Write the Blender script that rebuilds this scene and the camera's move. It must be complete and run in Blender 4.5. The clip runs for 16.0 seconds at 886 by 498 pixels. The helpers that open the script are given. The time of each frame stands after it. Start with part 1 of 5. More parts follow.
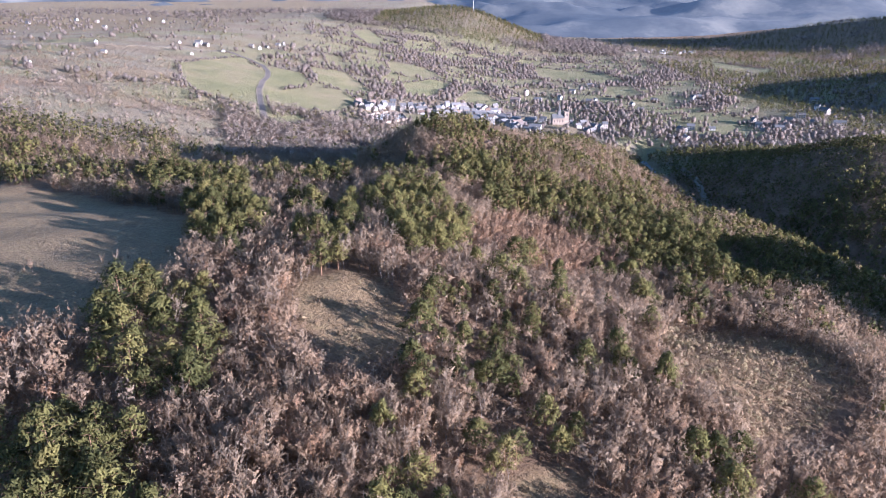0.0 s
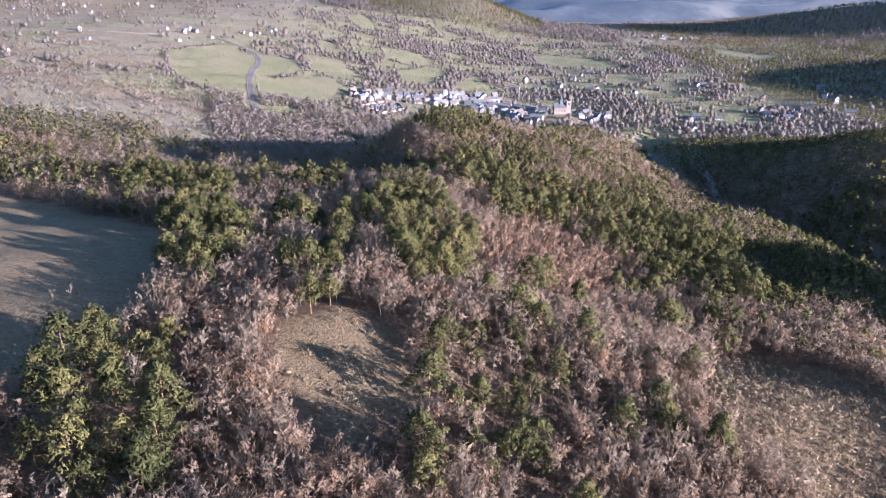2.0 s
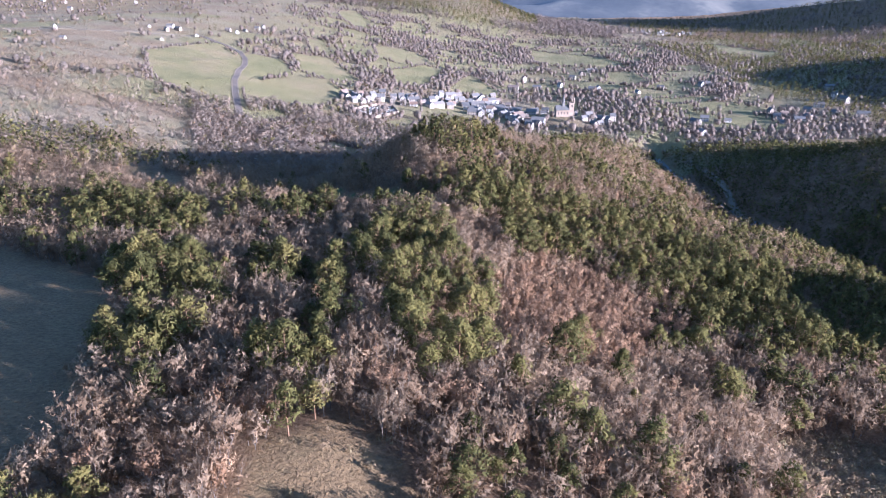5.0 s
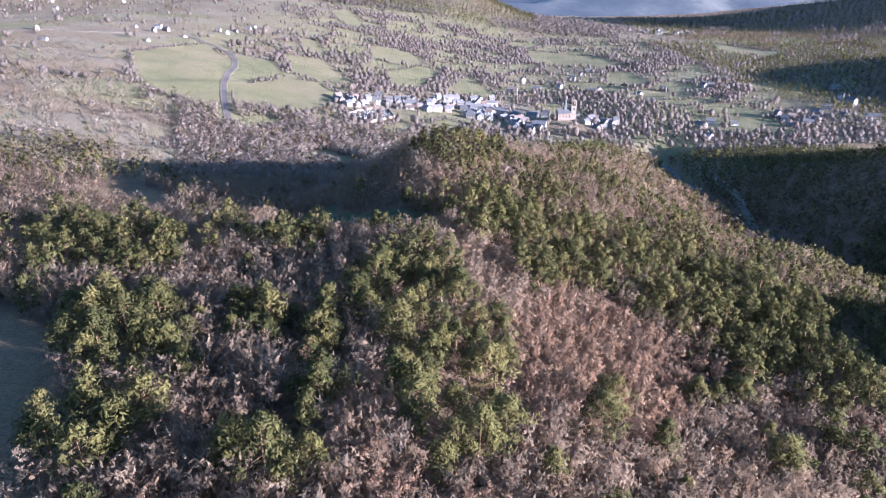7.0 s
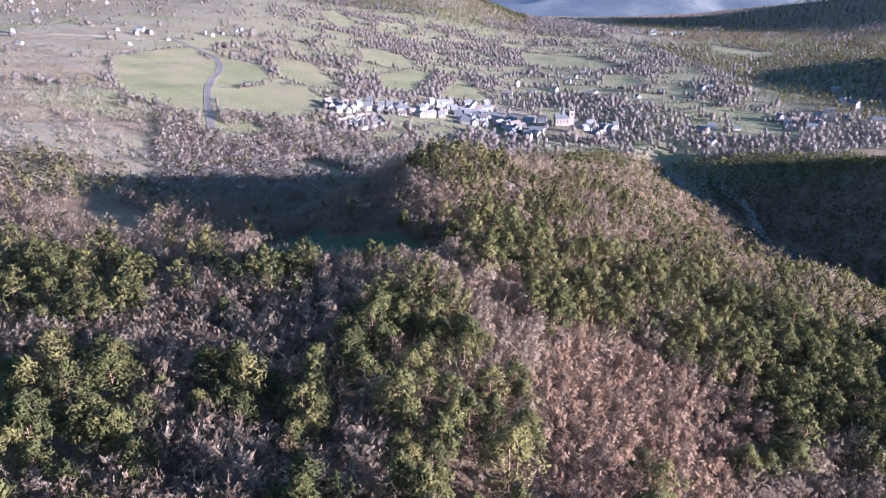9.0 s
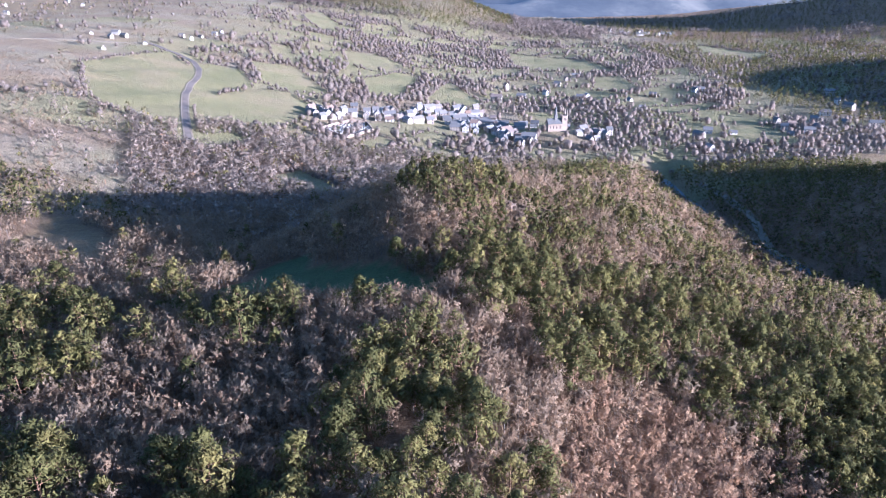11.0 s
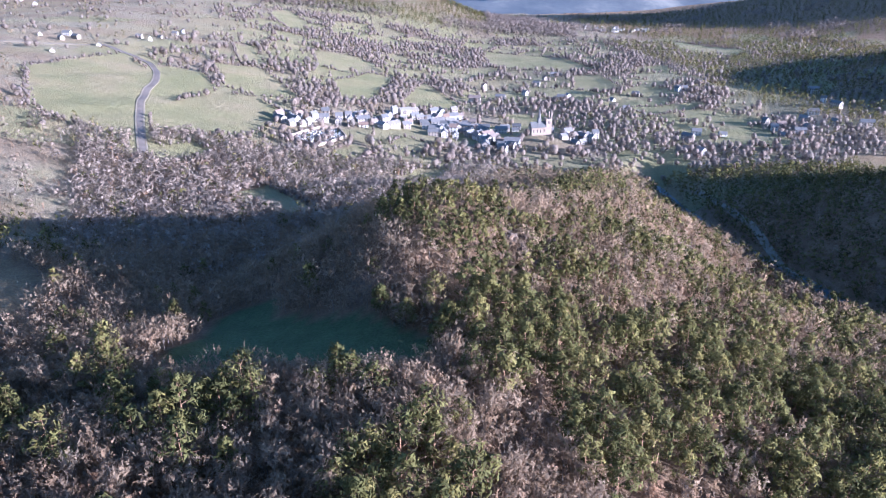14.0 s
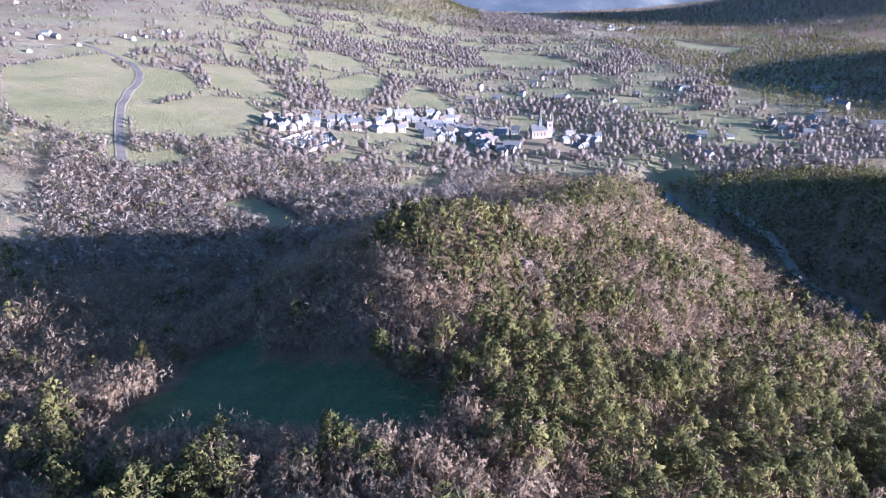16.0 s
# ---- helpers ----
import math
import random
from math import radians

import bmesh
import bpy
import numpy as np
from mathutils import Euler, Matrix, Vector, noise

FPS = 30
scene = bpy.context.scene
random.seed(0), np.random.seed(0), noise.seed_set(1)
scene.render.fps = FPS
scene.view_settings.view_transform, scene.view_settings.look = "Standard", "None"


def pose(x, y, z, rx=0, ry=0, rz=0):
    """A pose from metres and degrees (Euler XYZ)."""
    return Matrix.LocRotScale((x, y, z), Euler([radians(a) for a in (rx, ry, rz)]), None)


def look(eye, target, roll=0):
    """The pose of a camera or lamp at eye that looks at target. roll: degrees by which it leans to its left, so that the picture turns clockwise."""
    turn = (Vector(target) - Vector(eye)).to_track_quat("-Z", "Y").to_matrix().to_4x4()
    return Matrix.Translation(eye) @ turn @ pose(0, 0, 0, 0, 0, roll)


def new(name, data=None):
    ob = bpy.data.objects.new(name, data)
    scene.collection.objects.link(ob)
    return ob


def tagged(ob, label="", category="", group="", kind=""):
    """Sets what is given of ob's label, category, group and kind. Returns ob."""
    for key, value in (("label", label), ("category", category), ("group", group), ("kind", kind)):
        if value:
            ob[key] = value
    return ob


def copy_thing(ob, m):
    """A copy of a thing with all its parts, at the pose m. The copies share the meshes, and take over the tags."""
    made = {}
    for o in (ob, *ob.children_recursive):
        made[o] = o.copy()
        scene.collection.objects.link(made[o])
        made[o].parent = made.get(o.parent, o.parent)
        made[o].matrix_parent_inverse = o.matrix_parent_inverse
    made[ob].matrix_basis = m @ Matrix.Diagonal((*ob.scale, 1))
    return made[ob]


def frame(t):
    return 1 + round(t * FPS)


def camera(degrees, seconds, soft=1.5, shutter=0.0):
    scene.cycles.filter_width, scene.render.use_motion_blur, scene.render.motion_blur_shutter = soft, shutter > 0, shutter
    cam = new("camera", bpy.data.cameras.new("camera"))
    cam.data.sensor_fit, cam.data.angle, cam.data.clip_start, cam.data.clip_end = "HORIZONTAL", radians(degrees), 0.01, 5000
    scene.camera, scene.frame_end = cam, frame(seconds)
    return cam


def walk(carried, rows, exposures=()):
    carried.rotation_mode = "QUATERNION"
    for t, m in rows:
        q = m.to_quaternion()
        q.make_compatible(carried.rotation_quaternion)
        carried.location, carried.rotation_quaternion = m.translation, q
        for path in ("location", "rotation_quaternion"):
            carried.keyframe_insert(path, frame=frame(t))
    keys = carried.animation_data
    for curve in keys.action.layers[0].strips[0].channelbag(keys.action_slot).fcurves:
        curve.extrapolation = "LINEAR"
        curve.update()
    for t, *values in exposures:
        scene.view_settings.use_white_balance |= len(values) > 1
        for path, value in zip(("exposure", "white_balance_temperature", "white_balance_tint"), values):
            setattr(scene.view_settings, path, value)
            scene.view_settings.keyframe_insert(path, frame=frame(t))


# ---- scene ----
cam = camera(65.4, 16.0, soft=1.0)
METRES, EYE, TILT, LEAN, TURN = 200.0, 130.0, -20.3, 0.0, 0.0
ROWS = [
    (0.0, 0.0, 0.0, 0.0, -0.0, 0.0, -0.0),
    (0.5, -0.0035, 0.0281, 0.0113, -0.08, -0.34, 0.03),
    (1.0, -0.0071, 0.0562, 0.0226, -0.18, -0.63, 0.05),
    (1.5, -0.0105, 0.0844, 0.034, -0.27, -0.9, 0.07),
    (2.0, -0.0139, 0.1132, 0.0455, -0.38, -1.2, 0.12),
    (2.5, -0.0174, 0.1422, 0.0571, -0.5, -1.37, 0.15),
    (3.0, -0.0205, 0.169, 0.0678, -0.6, -1.46, 0.19),
    (3.5, -0.024, 0.1977, 0.0794, -0.71, -1.5, 0.24),
    (4.0, -0.0273, 0.2266, 0.091, -0.81, -1.52, 0.28),
    (6.5, -0.0438, 0.3735, 0.1492, -1.3, -1.77, 0.5),
    (7.0, -0.0468, 0.4023, 0.1607, -1.42, -1.78, 0.56),
    (7.5, -0.0499, 0.4313, 0.1722, -1.55, -1.78, 0.63),
    (8.0, -0.0529, 0.4604, 0.1835, -1.67, -1.78, 0.7),
    (8.5, -0.0559, 0.4894, 0.1946, -1.89, -1.78, 0.77),
    (9.0, -0.0588, 0.5187, 0.2058, -2.17, -1.79, 0.89),
    (11.5, -0.0715, 0.6643, 0.2586, -3.69, -1.77, 1.58),
    (12.0, -0.0736, 0.6936, 0.2686, -4.1, -1.79, 1.77),
    (12.5, -0.0756, 0.723, 0.2784, -4.48, -1.85, 1.95),
    (13.0, -0.0774, 0.7522, 0.2881, -4.84, -1.9, 2.09),
    (13.5, -0.079, 0.7819, 0.2977, -5.19, -1.97, 2.23),
    (14.0, -0.0805, 0.8123, 0.3073, -5.51, -2.08, 2.35),
    (14.5, -0.0822, 0.8425, 0.3173, -5.72, -2.21, 2.44),
    (15.0, -0.0835, 0.8737, 0.3267, -5.9, -2.27, 2.51),
    (15.5, -0.0846, 0.9041, 0.3362, -6.02, -2.3, 2.55),
    (16.0, -0.0854, 0.9336, 0.3458, -6.13, -2.27, 2.61),
]
walk(cam, [(t, pose(0, 0, EYE, TILT, LEAN, TURN) @ pose(METRES * x, METRES * y, METRES * z, 90 + pitch, roll, yaw)) for t, x, y, z, yaw, pitch, roll in ROWS],
     exposures=[(0.0, 1.92, 4780, 26), (16.0, 2.15, 4500, 25)])

# ---- light ----
SUN_TO = Vector((0.89, -0.42, 0.18)).normalized()
world = bpy.data.worlds.new("sky")
scene.world = world
world.use_nodes = True
_n = world.node_tree.nodes
_sky = _n.new("ShaderNodeTexSky")
_sky.sky_type, _sky.sun_disc = "NISHITA", False
_sky.sun_elevation = math.asin(SUN_TO.z)
_sky.sun_rotation = math.atan2(SUN_TO.x, SUN_TO.y)
_sky.air_density, _sky.dust_density, _sky.ozone_density = 1.3, 0.5, 3.0
world.node_tree.links.new(_sky.outputs[0], _n["Background"].inputs["Color"])
_n["Background"].inputs["Strength"].default_value = 0.078
sun_data = bpy.data.lights.new("sun", "SUN")
sun_data.energy, sun_data.angle, sun_data.color = 5.0, radians(0.6), (1.0, 0.85, 0.68)
sun = new("sun", sun_data)
sun.matrix_world = look(SUN_TO * 900, (0, 0, 0))


# ---- materials ----
def material(name, rough=0.9, metal=0.0):
    m = bpy.data.materials.new(name)
    m.use_nodes = True
    b = m.node_tree.nodes["Principled BSDF"]
    b.inputs["Roughness"].default_value, b.inputs["Metallic"].default_value = rough, metal
    b.inputs["Specular IOR Level"].default_value = 0.15
    return m, m.node_tree, b


def node(tree, kind, **inputs):
    n = tree.nodes.new(kind)
    for key, value in inputs.items():
        n.inputs[key.replace("_", " ")].default_value = value
    return n


def noise_tex(tree, scale, detail=4.0, rough=0.6):
    """A noise over real-world metres."""
    pos = tree.nodes.new("ShaderNodeNewGeometry")
    n = node(tree, "ShaderNodeTexNoise", Scale=scale, Detail=detail, Roughness=rough)
    tree.links.new(pos.outputs["Position"], n.inputs["Vector"])
    return n


def ramp(tree, source, stops):
    r = tree.nodes.new("ShaderNodeValToRGB")
    while len(r.color_ramp.elements) < len(stops):
        r.color_ramp.elements.new(0.5)
    for e, (p, c) in zip(r.color_ramp.elements, stops):
        e.position, e.color = p, (*c, 1)
    tree.links.new(source, r.inputs[0])
    return r.outputs["Color"]


def mix(tree, fac, a, b, how="MIX"):
    n = tree.nodes.new("ShaderNodeMix")
    n.data_type, n.blend_type = "RGBA", how
    for sock, value in ((n.inputs["Factor"], fac), (n.inputs["A"], a), (n.inputs["B"], b)):
        if isinstance(value, bpy.types.NodeSocket):
            tree.links.new(value, sock)
        else:
            sock.default_value = value if isinstance(value, float) else (*value, 1)
    return n.outputs["Result"]


def relief(tree, b, source, strength, distance):
    n = node(tree, "ShaderNodeBump", Strength=strength, Distance=distance)
    tree.links.new(source, n.inputs["Height"])
    tree.links.new(n.outputs["Normal"], b.inputs["Normal"])


def attribute(tree, name):
    a = tree.nodes.new("ShaderNodeAttribute")
    a.attribute_name = name
    return a.outputs["Fac"]


def ground_material():
    m, t, b = material("ground_earth_and_grass", 0.95)
    big, mid, fine = noise_tex(t, 0.02, 5), noise_tex(t, 0.16, 6, 0.65), noise_tex(t, 1.3, 5, 0.7)
    litter = ramp(t, mid.outputs["Fac"], [(0.3, (0.125, 0.076, 0.042)), (0.5, (0.200, 0.126, 0.070)), (0.72, (0.270, 0.178, 0.102))])
    dry = ramp(t, mid.outputs["Fac"], [(0.3, (0.210, 0.142, 0.070)), (0.55, (0.280, 0.195, 0.098)), (0.75, (0.245, 0.190, 0.086))])
    green = ramp(t, big.outputs["Fac"], [(0.3, (0.178, 0.172, 0.074)), (0.5, (0.228, 0.205, 0.096)), (0.7, (0.285, 0.228, 0.125))])
    lush = ramp(t, mid.outputs["Fac"], [(0.3, (0.062, 0.092, 0.034)), (0.7, (0.100, 0.134, 0.052))])
    scrub = ramp(t, big.outputs["Fac"], [(0.3, (0.225, 0.178, 0.122)), (0.5, (0.255, 0.210, 0.134)), (0.7, (0.235, 0.210, 0.112))])
    stone = ramp(t, mid.outputs["Fac"], [(0.3, (0.12, 0.095, 0.075)), (0.7, (0.26, 0.20, 0.155))])
    c = mix(t, attribute(t, "scrub"), litter, scrub)
    c = mix(t, attribute(t, "green"), c, green)
    c = mix(t, attribute(t, "dry"), c, dry)
    c = mix(t, attribute(t, "lush"), c, lush)
    # bare rock on steep faces
    c = mix(t, attribute(t, "rock"), c, stone)
    speck = ramp(t, fine.outputs["Fac"], [(0.32, (0.62, 0.60, 0.58)), (0.5, (1.0, 1.0, 1.0)), (0.68, (1.3, 1.27, 1.2))])
    c = mix(t, 1.0, c, speck, "MULTIPLY")
    t.links.new(c, b.inputs["Base Color"])
    # tufts of grass and litter catch a low sun
    relief(t, b, fine.outputs["Fac"], 1.0, 1.6)
    b.inputs["Sheen Weight"].default_value, b.inputs["Sheen Roughness"].default_value = 0.07, 0.6
    b.inputs["Sheen Tint"].default_value = (0.85, 0.68, 0.48, 1)
    return m


def leafy(name, stops, translucent=0.25, spread=0.5, sparse=0.0, upright=1.0, fine=8.0, grain=1.0):
    """Foliage or twigs: a tone for each plant, a shade for each sprig."""
    m, t, b = material(name, 0.8)
    tone, geo, info = attribute(t, "tone"), t.nodes.new("ShaderNodeNewGeometry"), t.nodes.new("ShaderNodeObjectInfo")
    add = t.nodes.new("ShaderNodeMath")
    add.operation = "ADD"
    t.links.new(tone, add.inputs[0])
    t.links.new(info.outputs["Random"], add.inputs[1])
    frac = t.nodes.new("ShaderNodeMath")
    frac.operation = "FRACT"
    t.links.new(add.outputs[0], frac.inputs[0])
    c = ramp(t, frac.outputs[0], stops)
    lo, hi = 1 - spread, 1 + spread
    shade = ramp(t, geo.outputs["Random Per Island"], [(0.0, (lo, lo, lo)), (1.0, (hi, hi, hi))])
    c = mix(t, 1.0, c, shade, "MULTIPLY")
    t.links.new(c, b.inputs["Base Color"])
    # sprigs are shaded as part of a round crown
    out = t.nodes.new("ShaderNodeAttribute")
    out.attribute_name = "out"
    turn = t.nodes.new("ShaderNodeVectorTransform")
    turn.vector_type, turn.convert_from, turn.convert_to = "NORMAL", "OBJECT", "WORLD"
    t.links.new(out.outputs["Vector"], turn.inputs[0])
    soft = t.nodes.new("ShaderNodeVectorMath")
    soft.operation = "MULTIPLY_ADD"
    soft.inputs[1].default_value = (0.3, 0.3, 0.3)
    t.links.new(geo.outputs["Normal"], soft.inputs[0])
    # upright stems face sideways more than up
    flat = t.nodes.new("ShaderNodeVectorMath")
    flat.operation = "MULTIPLY"
    flat.inputs[1].default_value = (1.0, 1.0, upright)
    t.links.new(turn.outputs[0], flat.inputs[0])
    t.links.new(flat.outputs[0], soft.inputs[2])
    face = t.nodes.new("ShaderNodeVectorMath")
    face.operation = "NORMALIZE"
    t.links.new(soft.outputs[0], face.inputs[0])
    t.links.new(face.outputs[0], b.inputs["Normal"])
    if translucent:
        tr = t.nodes.new("ShaderNodeBsdfTranslucent")
        t.links.new(c, tr.inputs["Color"])
        ms = t.nodes.new("ShaderNodeMixShader")
        ms.inputs[0].default_value = translucent
        t.links.new(b.outputs[0], ms.inputs[1])
        t.links.new(tr.outputs[0], ms.inputs[2])
        t.links.new(ms.outputs[0], t.nodes["Material Output"].inputs["Surface"])
    if sparse:
        # sprays of thin twigs with gaps between them
        gaps = noise_tex(t, fine, 2.0, 0.6)
        along = t.nodes.new("ShaderNodeVectorMath")
        along.operation = "MULTIPLY"
        along.inputs[1].default_value = (1.0, 1.0, grain)
        t.links.new(geo.outputs["Position"], along.inputs[0])
        t.links.new(along.outputs[0], gaps.inputs["Vector"])
        cut = t.nodes.new("ShaderNodeMath")
        cut.operation = "LESS_THAN"
        cut.inputs[1].default_value = 0.5 + (sparse - 0.5) * 0.4
        t.links.new(gaps.outputs["Fac"], cut.inputs[0])
        last = t.nodes["Material Output"].inputs["Surface"].links[0].from_socket
        clear = t.nodes.new("ShaderNodeBsdfTransparent")
        ms = t.nodes.new("ShaderNodeMixShader")
        t.links.new(cut.outputs[0], ms.inputs[0])
        t.links.new(last, ms.inputs[1])
        t.links.new(clear.outputs[0], ms.inputs[2])
        t.links.new(ms.outputs[0], t.nodes["Material Output"].inputs["Surface"])
    return m


def mottled(name, a, c, scale, rough=0.85, bump_by=0.3, bump_far=0.05):
    m, t, b = material(name, rough)
    n, big = noise_tex(t, scale, 6, 0.65), noise_tex(t, scale * 0.12, 3)
    col = ramp(t, n.outputs["Fac"], [(0.3, a), (0.7, c)])
    col = mix(t, 1.0, col, ramp(t, big.outputs["Fac"], [(0.3, (0.78, 0.76, 0.74)), (0.7, (1.12, 1.12, 1.12))]), "MULTIPLY")
    t.links.new(col, b.inputs["Base Color"])
    relief(t, b, n.outputs["Fac"], bump_by, bump_far)
    return m


def house_paint(name, tones, scale=0.7):
    """Render or roofing with a tone of its own on each house."""
    m, t, b = material(name, 0.85)
    info = t.nodes.new("ShaderNodeObjectInfo")
    c = ramp(t, info.outputs["Random"], tones)
    n = noise_tex(t, scale, 6, 0.7)
    c = mix(t, 1.0, c, ramp(t, n.outputs["Fac"], [(0.3, (0.72, 0.70, 0.68)), (0.7, (1.1, 1.1, 1.1))]), "MULTIPLY")
    t.links.new(c, b.inputs["Base Color"])
    relief(t, b, n.outputs["Fac"], 0.3, 0.05)
    return m


GROUND = ground_material()
NEEDLES = leafy("pine_needles", [(0.0, (0.076, 0.075, 0.024)), (0.4, (0.114, 0.106, 0.033)), (0.75, (0.150, 0.133, 0.041)), (1.0, (0.190, 0.160, 0.051))], 0.25, 0.3, 0.34, 0.7, 4.0)
# twigs of the farther woods, with some distance haze mixed into their colour
VALLEY_TWIGS = leafy("bare_twigs_greyed_for_haze", [(0.0, (0.270, 0.206, 0.156)), (0.35, (0.340, 0.264, 0.202)), (0.7, (0.305, 0.248, 0.194)), (1.0, (0.385, 0.302, 0.228))], 0.35, 0.08, 0.42, 0.7, 2.2, 0.5)
ROUND_TWIGS = leafy("dark_twigs_of_hedgerow_trees", [(0.0, (0.175, 0.132, 0.106)), (0.35, (0.235, 0.182, 0.148)), (0.7, (0.205, 0.170, 0.140)), (1.0, (0.280, 0.220, 0.174))], 0.25, 0.08, 0.46, 0.9, 2.0, 0.5)
TWIGS = leafy("bare_twigs", [(0.0, (0.268, 0.180, 0.106)), (0.35, (0.352, 0.243, 0.150)), (0.7, (0.300, 0.226, 0.152)), (1.0, (0.405, 0.290, 0.182))], 0.45, 0.1, 0.5, 0.3, 7.0, 0.2)
RUST = leafy("withered_oak_leaves", [(0.0, (0.270, 0.160, 0.088)), (0.5, (0.335, 0.208, 0.122)), (1.0, (0.400, 0.268, 0.160))], 0.3, 0.15, 0.46, 0.5, 7.0, 0.35)
SHRUB = leafy("dry_shrub_twigs", [(0.0, (0.215, 0.150, 0.086)), (0.5, (0.300, 0.212, 0.126)), (1.0, (0.250, 0.206, 0.102))], 0.25, 0.2, 0.40, 0.5, 6.0, 0.5)
PINE_BARK = mottled("pine_bark", (0.17, 0.095, 0.055), (0.34, 0.21, 0.13), 3.0)
GREY_BARK = mottled("grey_bark", (0.12, 0.10, 0.085), (0.26, 0.22, 0.185), 3.0)
ROCK = mottled("weathered_rock", (0.10, 0.072, 0.052), (0.22, 0.165, 0.125), 0.6, 0.9, 0.9, 0.5)
ASPHALT = mottled("worn_asphalt", (0.135, 0.112, 0.092), (0.185, 0.155, 0.128), 0.8)
TRACK = mottled("pale_gravel_track", (0.19, 0.155, 0.105), (0.28, 0.235, 0.17), 0.9)
PLASTER = house_paint("wall_render", [(0.0, (0.36, 0.315, 0.26)), (0.25, (0.46, 0.41, 0.355)), (0.5, (0.70, 0.665, 0.62)), (0.75, (0.29, 0.24, 0.19)), (1.0, (0.48, 0.42, 0.36))])
SLATE = house_paint("slate_roofing", [(0.0, (0.13, 0.128, 0.125)), (0.5, (0.20, 0.190, 0.180)), (0.8, (0.25, 0.232, 0.215)), (1.0, (0.25, 0.17, 0.125))])
CHURCH_STONE = mottled("church_stone", (0.25, 0.195, 0.15), (0.38, 0.305, 0.24), 0.5)
GRAVE_STONE = house_paint("grave_stone", [(0.0, (0.28, 0.26, 0.235)), (0.5, (0.42, 0.40, 0.37)), (1.0, (0.60, 0.58, 0.55))])
WATER, _t, _b = material("river_water", 0.35)
_b.inputs["Base Color"].default_value = (0.03, 0.045, 0.05, 1)
_b.inputs["Specular IOR Level"].default_value = 0.5
relief(_t, _b, noise_tex(_t, 1.2, 4).outputs["Fac"], 0.25, 0.1)
GLASS, _t, _b = material("window_glass", 0.15)
_b.inputs["Base Color"].default_value = (0.03, 0.035, 0.045, 1)
_b.inputs["Specular IOR Level"].default_value = 0.5


# ---- the lie of the land ----
def sstep(a, b, v):
    """Smooth step from 0 at a to 1 at b."""
    s = np.clip((v - a) / (b - a), 0.0, 1.0)
    return s * s * (3 - 2 * s)


def bump(x, y, cx, cy, rx, ry, turn=0.0):
    """A round hill of height 1 with half-widths rx, ry, its long side turned by so many degrees."""
    c, s = math.cos(math.radians(turn)), math.sin(math.radians(turn))
    u, v = (x - cx) * c + (y - cy) * s, (y - cy) * c - (x - cx) * s
    return np.exp(-((u / rx) ** 2 + (v / ry) ** 2))


def smin(a, b, k):
    """The lower of two heights, rounded over k metres."""
    t = np.clip(0.5 + 0.5 * (b - a) / k, 0.0, 1.0)
    return b + (a - b) * t - k * t * (1 - t)


def smax(a, b, k):
    return -smin(-a, -b, k)


def waves(x, y):
    """Small swells of the ground."""
    return (np.sin(x * 0.061 + 1.3 * np.sin(y * 0.031)) * np.cos(y * 0.053 + 0.7)
            + 0.5 * np.sin(x * 0.13 - y * 0.11 + 2.0) + 0.35 * np.sin(x * 0.071 + y * 0.19))


